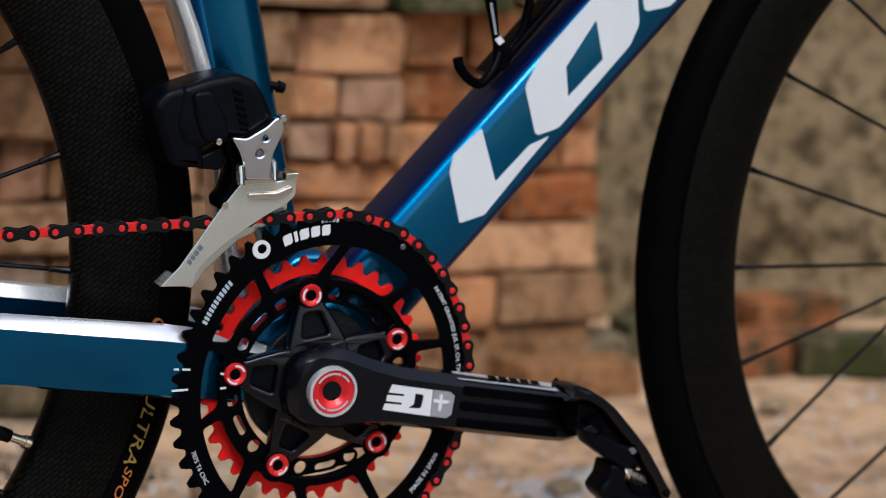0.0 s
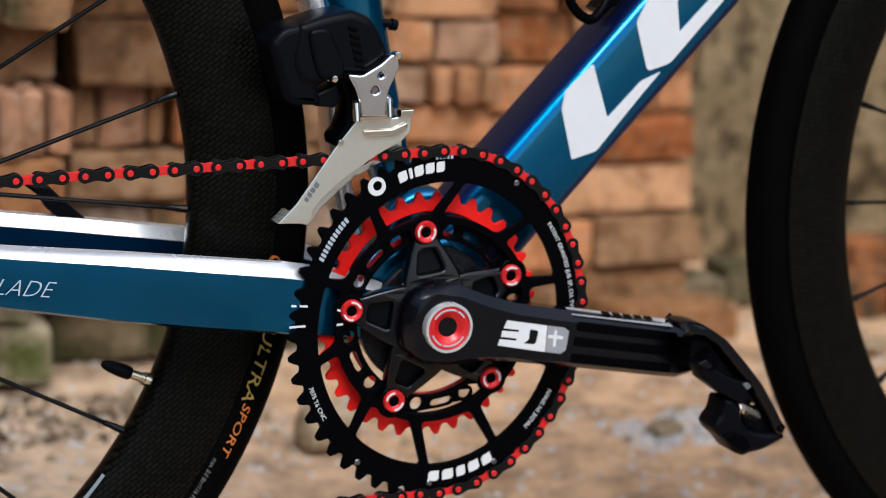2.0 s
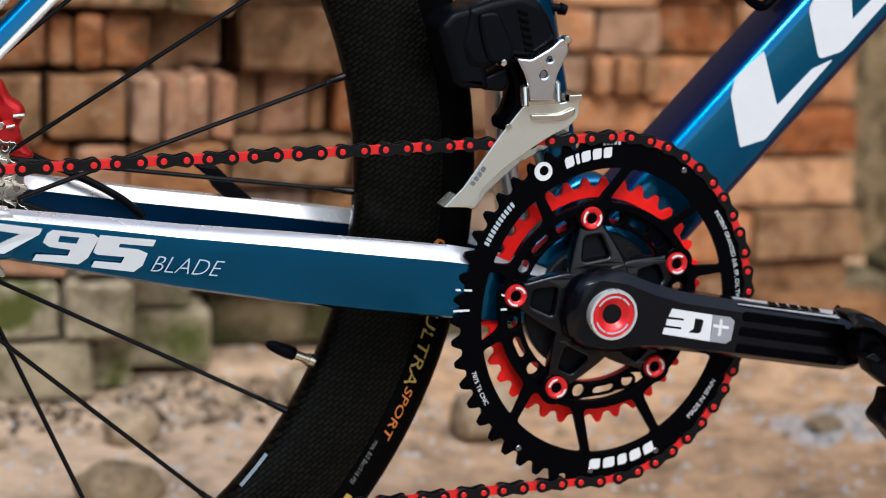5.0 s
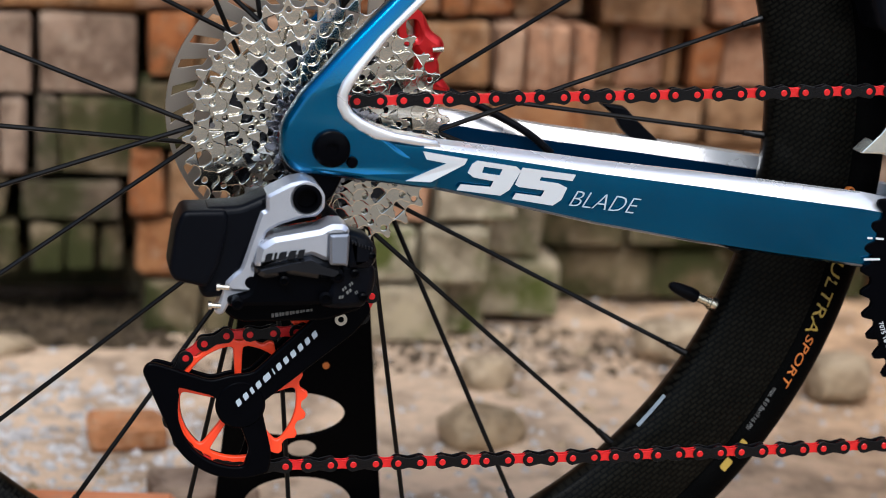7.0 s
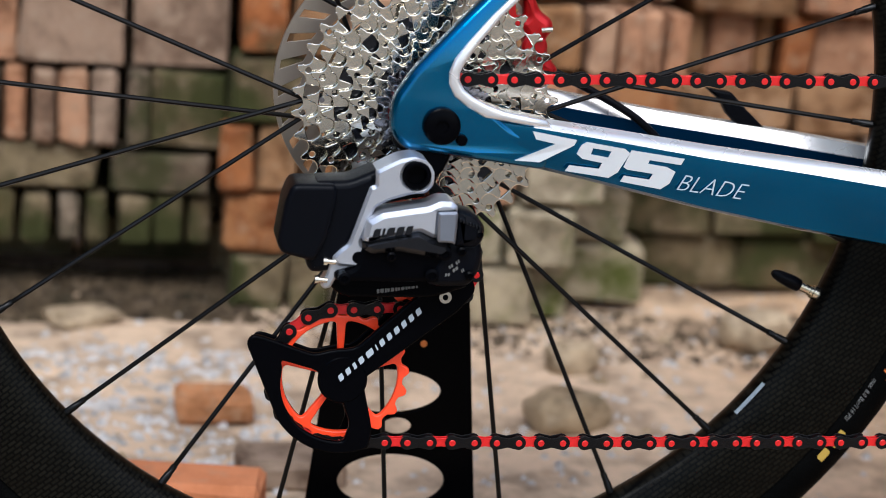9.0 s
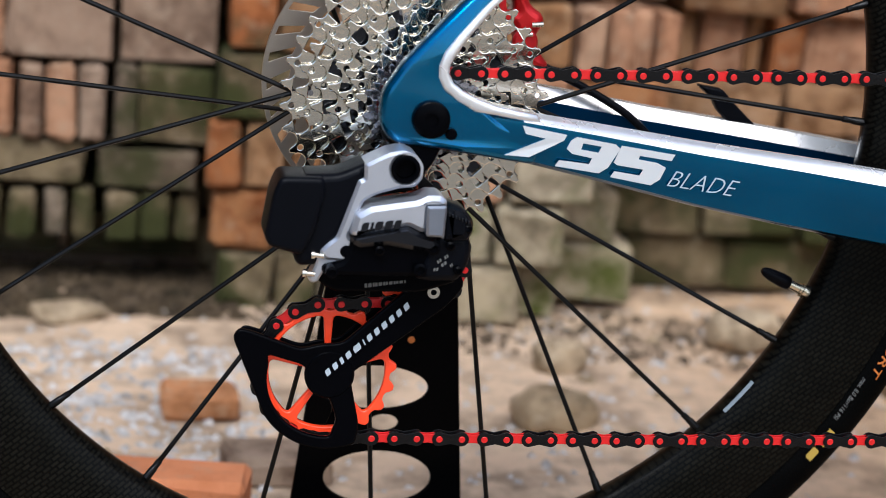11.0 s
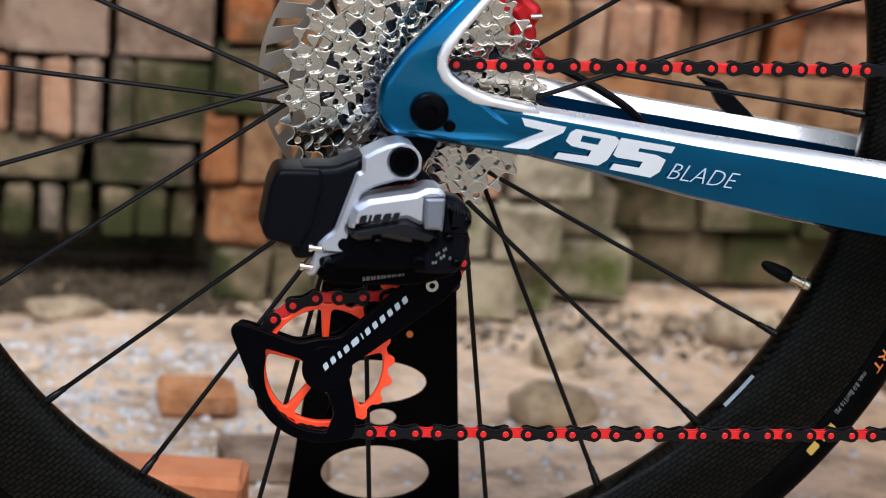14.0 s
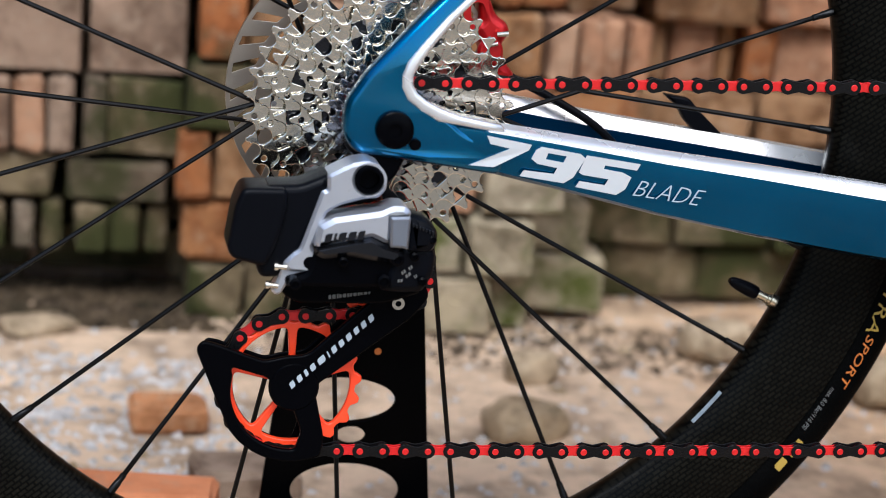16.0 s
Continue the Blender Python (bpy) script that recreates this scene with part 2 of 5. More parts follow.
def rounded(points, r, n=4):
    """A closed outline with its corners rounded."""
    out = []
    k = len(points)
    for i in range(k):
        p, a, c = Vector(points[i]), Vector(points[i - 1]), Vector(points[(i + 1) % k])
        u, v = (a - p), (c - p)
        d = min(r, u.length * 0.45, v.length * 0.45)
        s, e = p + u.normalized() * d, p + v.normalized() * d
        for j in range(n + 1):
            t = j / n
            out.append(tuple((1 - t) ** 2 * s + 2 * t * (1 - t) * p + t * t * e))
    return out


def mm(points):
    return [(x / 1000, z / 1000) for x, z in points]


def circle(cx, cz, r, n=24, rz=None):
    return [(cx + r * math.cos(2 * math.pi * i / n), cz + (rz or r) * math.sin(2 * math.pi * i / n)) for i in range(n)]


def lathe(profile, cx, cz, n=48, closed=True):
    """Turn a profile of (radius, y) round the axis y through (cx, cz)."""
    bm = bmesh.new()
    rings = []
    for i in range(n):
        a = 2 * math.pi * i / n
        rings.append([bm.verts.new((cx + r * math.cos(a), y, cz + r * math.sin(a))) for r, y in profile])
    k = len(profile)
    for i in range(n):
        for j in range(k if closed else k - 1):
            bm.faces.new((rings[i][j], rings[i][(j + 1) % k], rings[(i + 1) % n][(j + 1) % k], rings[(i + 1) % n][j]))
    bmesh.ops.recalc_face_normals(bm, faces=bm.faces)
    mesh = bpy.data.meshes.new("lathe")
    bm.to_mesh(mesh)
    bm.free()
    return smooth(mesh, 40)


def disc(cx, cz, r, y0, y1, bevel=0.0005, n=32):
    """A solid round piece with softened rims."""
    return lathe([(0.00002, y0), (r - bevel, y0), (r, y0 + bevel), (r, y1 - bevel), (r - bevel, y1), (0.00002, y1)], cx, cz, n, False)


def loft(sections, cap=True):
    """Skin a row of closed rings of points."""
    bm = bmesh.new()
    rows = [[bm.verts.new(p) for p in s] for s in sections]
    k = len(rows[0])
    for a, b in zip(rows, rows[1:]):
        for j in range(k):
            bm.faces.new((a[j], a[(j + 1) % k], b[(j + 1) % k], b[j]))
    if cap:
        bm.faces.new(rows[0])
        bm.faces.new(rows[-1])
    bmesh.ops.recalc_face_normals(bm, faces=bm.faces)
    mesh = bpy.data.meshes.new("loft")
    bm.to_mesh(mesh)
    bm.free()
    return smooth(mesh, 40)


def tube(points, radii, n=10):
    """A round tube along points."""
    pts = [Vector(p) for p in points]
    radii = radii if isinstance(radii, (list, tuple)) else [radii] * len(pts)
    side = None
    rings = []
    for i, p in enumerate(pts):
        d = (pts[min(i + 1, len(pts) - 1)] - pts[max(i - 1, 0)]).normalized()
        side = (side - d * side.dot(d)).normalized() if side else d.orthogonal().normalized()
        up = d.cross(side)
        rings.append([p + radii[i] * (math.cos(2 * math.pi * j / n) * side + math.sin(2 * math.pi * j / n) * up) for j in range(n)])
    return loft(rings)


def spline(points, steps=8):
    """Points along a smooth line through the given ones."""
    p = [Vector(q) for q in points]
    p = [2 * p[0] - p[1], *p, 2 * p[-1] - p[-2]]
    out = []
    for i in range(1, len(p) - 2):
        for s in range(steps):
            t = s / steps
            out.append(0.5 * (2 * p[i] + (p[i + 1] - p[i - 1]) * t + (2 * p[i - 1] - 5 * p[i] + 4 * p[i + 1] - p[i + 2]) * t * t + (3 * p[i] - p[i - 1] - 3 * p[i + 1] + p[i + 2]) * t ** 3))
    return out + [p[-2]]


def join(*meshes):
    """One mesh out of several."""
    bm = bmesh.new()
    for i, me in enumerate(meshes):
        first = len(bm.faces)
        bm.from_mesh(me)
        bm.faces.ensure_lookup_table()
    mesh = bpy.data.meshes.new("joined")
    bm.to_mesh(mesh)
    bm.free()
    return mesh


def set_slot(mesh, slot):
    for p in mesh.polygons:
        p.material_index = slot
    return mesh


def lettering(text, size, m, depth=0.0002, shear=0.0, space=1.0, align="CENTER", thin=0.0):
    """A word as a thin raised mesh; m places the local x-y plane."""
    cu = bpy.data.curves.new("text", "FONT")
    cu.body, cu.size, cu.extrude, cu.shear, cu.space_character = text, size, depth, shear, space
    cu.align_x, cu.align_y = align, "CENTER"
    cu.resolution_u = 3
    cu.offset = -thin
    ob = bpy.data.objects.new("text", cu)
    mesh = bpy.data.meshes.new_from_object(ob)
    bpy.data.objects.remove(ob)
    bpy.data.curves.remove(cu)
    mesh.transform(m)
    return mesh


def on_side(x, y, z, turn=0.0, tilt=0.0):
    """A frame for decals that face the near side at (x, y, z), turned anticlockwise in the picture."""
    return Matrix.Translation((x, y, z)) @ pose(0, 0, 0, 90 + tilt, 0, 0) @ pose(0, 0, 0, 0, 0, turn)


def block_text(widths, height, gap, m, slant=0.0, depth=0.0002):
    """A row of plain letter-sized bars that stand in for a mark."""
    bm = bmesh.new()
    total = sum(widths) + gap * (len(widths) - 1)
    x = -total / 2
    for i, w in enumerate(widths):
        cut = min(w, height) * 0.22
        pieces = [[(x, 0), (x + w - cut, 0), (x + w, cut), (x + w, height), (x + cut, height), (x, height - cut)]]
        for q in pieces:
            lo = [bm.verts.new((u + slant * v, v - height / 2, 0)) for u, v in q]
            hi = [bm.verts.new((u + slant * v, v - height / 2, depth)) for u, v in q]
            bm.faces.new(hi)
            for j in range(6):
                bm.faces.new((lo[j], lo[(j + 1) % 6], hi[(j + 1) % 6], hi[j]))
        x += w + gap
    mesh = bpy.data.meshes.new("bars")
    bm.to_mesh(mesh)
    bm.free()
    mesh.transform(m)
    return mesh


# ---- ground and masonry ----
def ground_height(x, y):
    far = max(0.0, 1 - max(0, abs(x) - 3, abs(y) - 3) / 4)
    return far * (0.010 * noise.noise((x * 2.2, y * 2.2, 0)) + 0.006 * noise.noise((x * 9, y * 9, 3)) + 0.0025 * noise.noise((x * 31, y * 31, 7))) - 0.006


def build_ground():
    """One sheet: fine where it is near, and out to the horizon."""
    xs = sorted({round(v, 4) for v in [*np.arange(-1.2, 3.0, 0.02), *np.arange(-8, 8.1, 0.5), -900, -200, -60, -20, 20, 60, 200, 900]})
    ys = sorted({round(v, 4) for v in [*np.arange(-0.3, 2.0, 0.02), *np.arange(-8, 8.1, 0.5), -900, -200, -60, -20, 20, 60, 200, 900]})
    verts = [(x, y, ground_height(x, y)) for y in ys for x in xs]
    w = len(xs)
    faces = [(j * w + i, j * w + i + 1, (j + 1) * w + i + 1, (j + 1) * w + i) for j in range(len(ys) - 1) for i in range(w - 1)]
    me = bpy.data.meshes.new("ground")
    me.from_pydata(verts, [], faces)
    me.shade_smooth()
    tagged(part("ground", me, SOIL), "pale sandy bare earth with grit and scattered rubble", "ground", kind="structure")


def brick_mesh(l, w, h, rng, rough=0.0035):
    """A worn brick, its long side along x, corners chipped."""
    bm = bmesh.new()
    bmesh.ops.create_cube(bm, size=1)
    bmesh.ops.scale(bm, verts=bm.verts, vec=(l, w, h))
    bmesh.ops.bevel(bm, geom=list(bm.edges), offset=0.004, segments=1, affect="EDGES")
    for v in bm.verts:
        v.co += Vector((rng.uniform(-1, 1), rng.uniform(-1, 1), rng.uniform(-1, 1))) * rough
    me = bpy.data.meshes.new("brick")
    bm.to_mesh(me)
    bm.free()
    return me


def stone_mesh(rx, ry, rz, seed, cut=0.35):
    bm = bmesh.new()
    bmesh.ops.create_icosphere(bm, subdivisions=3, radius=1)
    for v in bm.verts:
        n = noise.noise(v.co * 1.3 + Vector((seed, 0, 0))) * cut + noise.noise(v.co * 3.1 + Vector((0, seed, 0))) * cut * 0.35
        v.co *= 1 + n
        v.co = Vector((max(-0.8, min(0.8, v.co.x)) * rx, max(-0.8, min(0.8, v.co.y)) * ry, max(-0.75, min(0.75, v.co.z)) * rz))
    me = bpy.data.meshes.new("stone")
    bm.to_mesh(me)
    bm.free()
    me.shade_smooth()
    return me


def brick_stack(label, face, courses, left, right, rng, high=0.56):
    """A dry stack of small weathered bricks. face: the y of its front. Each course: its lower and upper edge, how far it is set back,
    its bricks' upright edges along x, and a letter for each brick's clay. Plain courses close the stack above the listed ones."""
    stack = empty("brick_stack", ((left + right) / 2, face, 0))
    tagged(stack, label, "brick stack")
    rows = [(z0 / 1000, z1 / 1000, set_back / 1000, [e / 1000 for e in edges], clay) for z0, z1, set_back, edges, clay in courses]
    top = max(r[1] for r in rows)
    turn = 0
    while top < high:
        h = rng.uniform(0.056, 0.068)
        step = 0.14 if turn % 2 == 0 else 0.036
        edges, x = [], left + rng.uniform(-0.03, 0.0)
        while x < right:
            edges.append(x)
            x += step * rng.uniform(0.95, 1.06)
        edges.append(x)
        rows.append((top + 0.003, top + h, rng.uniform(-0.004, 0.008), edges, "".join(rng.choice("BBOPM") for _ in edges[1:])))
        top += h
        turn += 1
    for z0, z1, set_back, edges, clay in rows:
        for x0, x1, letter in zip(edges, edges[1:], clay):
            if letter == " ":
                continue
            w, h = x1 - x0 - rng.uniform(0.003, 0.0085), z1 - z0 - rng.uniform(0.0018, 0.0045)
            deep = 0.07 if w > 0.06 else 0.13
            me = brick_mesh(w, deep, h, rng, min(0.0035, w * 0.07))
            part("brick", me, CLAY[letter], stack, "", pose((x0 + x1) / 2, face + set_back + rng.uniform(-0.009, 0.009) + deep / 2, z0 + h / 2, rng.uniform(-1, 1), rng.uniform(-1.0, 1.0), rng.uniform(-1.8, 1.8)))
        x = edges[0] - 0.01      # the rear half of the course, in dark clay so the joints look shaded
        while x < edges[-1]:
            w = min(0.14, edges[-1] + 0.01 - x)
            if w > 0.03:
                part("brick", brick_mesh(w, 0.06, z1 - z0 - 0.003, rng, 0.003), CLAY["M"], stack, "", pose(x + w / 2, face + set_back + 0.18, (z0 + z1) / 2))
            x += 0.145
    return stack


build_ground()
rng = random.Random(4)
# mossy clay; its dark tone also deepens the shade in gaps and hollow
MOSSY_DARK = masonry("mossy_dark_clay_brick", (0.120, 0.084, 0.040), (0.215, 0.165, 0.095), (0.040, 0.042, 0.012), 0.8, 26, 0.64, 0.14)
BUFF = masonry("buff_clay_brick", (0.290, 0.135, 0.052), (0.320, 0.185, 0.094), (0.058, 0.048, 0.020), 0.7, 30, 0.53, 0.14)
PALE = masonry("pale_pink_clay_brick", (0.400, 0.190, 0.098), (0.430, 0.262, 0.160), (0.110, 0.075, 0.038), 0.6, 28, 0.44, 0.16)
DUSTY = masonry("grey_dusty_brick", (0.135, 0.096, 0.062), (0.200, 0.155, 0.110), (0.048, 0.046, 0.018), 0.7, 30, 0.58, 0.14)
DRAB = masonry("pale_drab_brick", (0.270, 0.165, 0.105), (0.330, 0.240, 0.170), (0.085, 0.072, 0.036), 0.7, 24, 0.50, 0.16)
LIMY = masonry("limy_green_stained_brick", (0.400, 0.320, 0.200), (0.520, 0.440, 0.310), (0.085, 0.095, 0.022), 0.8, 28, 0.58, 0.12)
SALMON = masonry("salmon_clay_brick", (0.500, 0.205, 0.080), (0.550, 0.300, 0.150), (0.170, 0.080, 0.028), 0.6, 26, 0.48, 0.16)
CLAY = {"O": BRICK, "B": BUFF, "P": PALE, "M": MOSSY_DARK, "G": DUSTY, "L": LIMY, "D": DRAB, "S": SALMON}
brick_stack("dry stack of mossy buff bricks over a dark hollow", 0.790, [
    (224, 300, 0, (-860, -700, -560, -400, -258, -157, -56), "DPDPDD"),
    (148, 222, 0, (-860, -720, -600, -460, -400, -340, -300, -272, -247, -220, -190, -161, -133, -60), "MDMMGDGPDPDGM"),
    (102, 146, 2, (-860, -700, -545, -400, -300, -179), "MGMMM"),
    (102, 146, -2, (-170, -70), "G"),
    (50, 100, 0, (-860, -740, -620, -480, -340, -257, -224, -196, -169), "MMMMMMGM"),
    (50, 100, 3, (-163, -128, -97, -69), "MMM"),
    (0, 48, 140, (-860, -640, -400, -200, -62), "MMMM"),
], -0.86, -0.06, rng)
brick_stack("narrow stack of orange and mossy bricks beside the hollow", 0.748, [
    (246, 312, 4, (-54, -6, 40), "OB"),
    (182, 244, 8, (-62, 12, 40), "MB"),
    (116, 180, 0, (-68, -34, 8, 40), "OBB"),
    (58, 114, 6, (-60, 2, 40), "OO"),
    (0, 56, -4, (-54, 0, 42), "MM"),
], -0.06, 0.04, rng)
brick_stack("stack of orange and pale bricks over mossy blocks", 0.722, [
    (368, 432, 10, (44, 186, 306, 372), "OBB"),
    (313, 366, 22, (44, 120, 192, 219, 247, 290), "BOOOO"),
    (313, 366, 52, (293, 368), "B"),
    (246, 311, 2, (44, 110, 190, 268, 296, 322, 346, 372), "PBBPPPP"),
    (190, 244, 12, (44, 140, 220, 268, 366), "BOPO"),
    (118, 188, 6, (44, 130, 215, 300), "OPL"),
    (60, 116, 2, (44, 138, 203, 275), "BLL"),
    (0, 57, -4, (44, 122, 236), "LL"),
    (0, 57, 40, (238, 282), "L"),
], 0.04, 0.37, rng)
brick_stack("mossy stack set back behind the others", 0.835, [
    (372, 436, 0, (388, 520, 660, 735), "BOB"),
    (300, 370, 4, (394, 512, 640, 735), "BPB"),
    (232, 298, 26, (394, 424, 478, 500, 540, 640, 735), "BPBOPB"),
    (178, 230, 6, (388, 520, 660, 735), "BBO"),
    (118, 176, 10, (376, 480, 600, 735), "DBD"),
    (62, 116, -24, (290, 352), "L"),
    (62, 116, 22, (356, 452, 560, 735), "MMM"),
    (0, 60, -26, (262, 372), "L"),
    (0, 60, 48, (376, 492, 610, 735), "MMM"),
], 0.38, 0.735, rng)
brick_stack("square stack of pale pink and orange bricks", 0.862, [
    (366, 432, 0, (744, 876), "S"),
    (316, 363, 2, (738, 800, 876), "SP"),
    (270, 314, -4, (738, 790, 820, 850, 878), "PSSB"),
    (226, 268, 3, (738, 876), "S"),
    (172, 224, 0, (738, 780, 830, 880), "OSS"),
    (112, 170, 0, (738, 880), "S"),
    (56, 110, 2, (738, 800, 880), "SO"),
    (0, 54, 0, (738, 880), "B"),
], 0.738, 0.878, rng)
brick_stack("stack of orange bricks ending at the rough wall", 0.900, [
    (372, 440, 10, (884, 970, 1060, 1150), "SOS"),
    (310, 370, 0, (884, 985, 1070, 1150), "OSO"),
    (252, 308, 8, (884, 1010, 1100, 1155), "SOS"),
    (196, 250, -6, (884, 950, 1020, 1155), "SSO"),
    (136, 194, -10, (884, 940, 1150), "OS"),
    (76, 134, -24, (884, 1010, 1160), "SB"),
    (0, 74, -12, (884, 1000, 1150), "BB"),
], 0.884, 1.15, rng)


def loose_brick(x, y, turn, size, mat, label, lean=0.0):
    me = brick_mesh(*size, rng, 0.002)
    tagged(part("brick", me, mat, None, "", pose(x, y, size[2] / 2 - 0.004 + ground_height(x, y) + 0.004, 0, lean, turn)), label, "brick")


loose_brick(-0.125, 0.205, -9, (0.13, 0.050, 0.049), BRICK_ORANGE, "clean orange clay brick lying flat on the earth")
loose_brick(-0.030, 0.318, 6, (0.078, 0.055, 0.022), DRAB, "dusty buff brick lying on the earth beside an orange one")
loose_brick(-0.082, 0.452, 4, (0.062, 0.045, 0.022), SALMON, "broken buff half brick lying on sandy earth")
loose_brick(1.02, 0.93, 16, (0.15, 0.075, 0.06), BUFF, "weathered brick fallen at the foot of the stack")
loose_brick(1.10, 0.86, 8, (0.17, 0.08, 0.045), BUFF, "flat dusty buff brick lying before the stack", 2)
loose_brick(1.13, 0.93, -6, (0.15, 0.075, 0.06), MOSSY_DARK, "mossy weathered brick lying by the stack")
loose_brick(1.40, 0.90, 12, (0.14, 0.07, 0.05), BRICK, "orange brick lying at the foot of the rough wall")
loose_brick(1.50, 0.86, -10, (0.14, 0.07, 0.05), MOSSY_DARK, "mossy brown brick lying at the foot of the rough wall")
loose_brick(1.52, 1.02, 5, (0.14, 0.07, 0.066), BRICK, "orange brick standing on edge by the rough wall")
loose_brick(1.32, 0.98, -5, (0.15, 0.07, 0.05), MOSSY_DARK, "brown brick lying by the rough wall")
for x, y, rx, ry, rz, label in [
    (0.208, 0.435, 0.040, 0.030, 0.021, "rounded buff field stone half sunk in the earth"),
    (0.245, 0.585, 0.030, 0.02, 0.02, "small pale stone lying on the earth"),
    (0.45, 0.69, 0.045, 0.03, 0.022, "flat pale stone lying before the bricks"),
    (0.57, 0.56, 0.035, 0.03, 0.026, "brown mossy stone lying on the earth"),
    (-0.19, 0.70, 0.04, 0.03, 0.008, "flat pale stone at the foot of the brick stack"),
    (0.90, 0.50, 0.022, 0.016, 0.007, "pale stone pressed into the earth"),
    (0.985, 0.445, 0.012, 0.010, 0.006, "small brown stone lying on the earth"),
    (1.30, 0.72, 0.02, 0.015, 0.008, "small grey stone lying on the earth"),
]:
    tagged(part("stone", stone_mesh(rx, ry, rz, x * 9), STONE, None, "", pose(x, y, rz * 0.5, 0, 0, 20)), label, "stone")


def build_rough_wall():
    """An uneven rendered wall behind the stacks."""
    xs, zs = np.arange(-3.0, 4.01, 0.03), np.arange(-0.1, 2.4, 0.03)
    verts, faces = [], []
    for z in zs:
        for x in xs:
            d = 0.035 * noise.noise((x * 3.1, z * 3.1, 5)) + 0.018 * noise.noise((x * 9, z * 9, 9)) + 0.008 * noise.noise((x * 25, z * 25, 2))
            verts.append((x, 1.22 + d - 0.12 * max(0, x - 1.2), z))
    w = len(xs)
    for j in range(len(zs) - 1):
        for i in range(w - 1):
            faces.append((j * w + i, j * w + i + 1, (j + 1) * w + i + 1, (j + 1) * w + i))
    me = bpy.data.meshes.new("wall")
    me.from_pydata(verts, [], faces)
    me.shade_smooth()
    bm = bmesh.new()
    bm.from_mesh(me)
    edge = [e for e in bm.edges if e.is_boundary]
    got = bmesh.ops.extrude_edge_only(bm, edges=edge)
    for v in [g for g in got["geom"] if isinstance(g, bmesh.types.BMVert)]:
        v.co.y = 1.6
    bmesh.ops.recalc_face_normals(bm, faces=bm.faces)
    bm.to_mesh(me)
    bm.free()
    tagged(part("wall_back", me, ROUGHWALL), "rough weathered wall with crumbling mottled buff and dark patches", "wall", kind="structure")


build_rough_wall()
# dark side walls added out of view to block low sky light and reflections
DARK_WALL = masonry("unseen_dark_wall", (0.13, 0.115, 0.095), (0.13, 0.115, 0.095), (0.05, 0.05, 0.035), 0.6, 8, 0.5)
for wall_name, size, at in (("wall_west", (0.2, 6.0, 2.4), (-3.4, -1.6, 1.15)), ("wall_east", (0.2, 6.0, 2.4), (4.4, -1.6, 1.15))):
    bm = bmesh.new()
    bmesh.ops.create_cube(bm, size=1)
    bmesh.ops.scale(bm, verts=bm.verts, vec=size)
    bmesh.ops.translate(bm, verts=bm.verts, vec=at)
    tagged(part(wall_name, bm, DARK_WALL), "added unseen dark side wall holding back low sky light", "wall", kind="structure")


# apron added out of view, toned for what the bicycle reflects
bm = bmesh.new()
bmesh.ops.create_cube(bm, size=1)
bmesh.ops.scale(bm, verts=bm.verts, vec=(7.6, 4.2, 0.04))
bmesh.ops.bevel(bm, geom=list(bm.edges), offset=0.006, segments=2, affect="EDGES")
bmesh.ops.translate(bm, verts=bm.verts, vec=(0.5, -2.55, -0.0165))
APRON = masonry("unseen_apron", (0.26, 0.235, 0.20), (0.26, 0.235, 0.20), (0.16, 0.145, 0.12), 0.5, 12, 0.5)
tagged(part("pavement", bm, APRON), "added unseen apron that sets what the bicycle reflects", "pavement", kind="structure")


def scatter(name, count, size, mat, label, area):
    """Grit that nobody could count, strewn over the earth."""
    verts, faces = [], []
    r = random.Random(9)
    for _ in range(count):
        x, y = r.uniform(area[0], area[1]), r.uniform(area[2], area[3])
        s = size * r.uniform(0.4, 1.5)
        z = ground_height(x, y)
        k = len(verts)
        a = r.uniform(0, 6.28)
        for i in range(4):
            q = r.uniform(0.7, 1.2)
            verts.append((x + s * q * math.cos(a + i * 1.57), y + s * q * math.sin(a + i * 1.57), z - 0.001))
        verts.append((x + r.uniform(-0.3, 0.3) * s, y + r.uniform(-0.3, 0.3) * s, z + s * r.uniform(0.4, 0.8)))
        faces += [(k, k + 1, k + 4), (k + 1, k + 2, k + 4), (k + 2, k + 3, k + 4), (k + 3, k, k + 4)]
    me = bpy.data.meshes.new(name)
    me.from_pydata(verts, [], faces)
    tagged(part(name, me, mat), label, "gravel", kind="stuff")


scatter("gravel", 2600, 0.0045, GRAVEL, "fine pale grit and crumbs strewn on the earth", (-0.6, 1.7, 0.2, 0.9))
scatter("gravel", 900, 0.006, GRAVEL, "heap of pale crushed gravel on the earth", (-0.35, -0.02, 0.28, 0.62))
# soil litter, coloured darker to carry the shade at the hollow's foot
LITTER_SHADE = masonry("litter_and_shade", (0.04, 0.027, 0.014), (0.08, 0.055, 0.03), (0.022, 0.02, 0.009), 0.8, 50, 0.5)
scatter("soil_crumbs", 5200, 0.010, LITTER_SHADE, "dark soil crumbs and litter, deepening the shade under the bricks", (-0.95, -0.03, 0.715, 0.90))
scatter("soil_crumbs", 900, 0.005, LITTER_SHADE, "dark soil crumbs and litter, deepening the shade under the bricks", (-0.03, 0.55, 0.62, 0.80))
scatter("gravel", 170, 0.0075, GRAVEL, "patch of pale crushed stone pressed into the earth", (0.855, 0.985, 0.46, 0.56))
scatter("rubble", 120, 0.008, STONE, "crumbs of broken stone strewn on the earth", (-0.6, 1.7, 0.25, 0.95))

# ---- bicycle ----
AX, AZ = 0.0, 0.339            # rear axle
FX = 0.9985                    # front axle
BX, BZ = 0.4080, 0.2736        # bottom bracket
PITCH = 0.0127
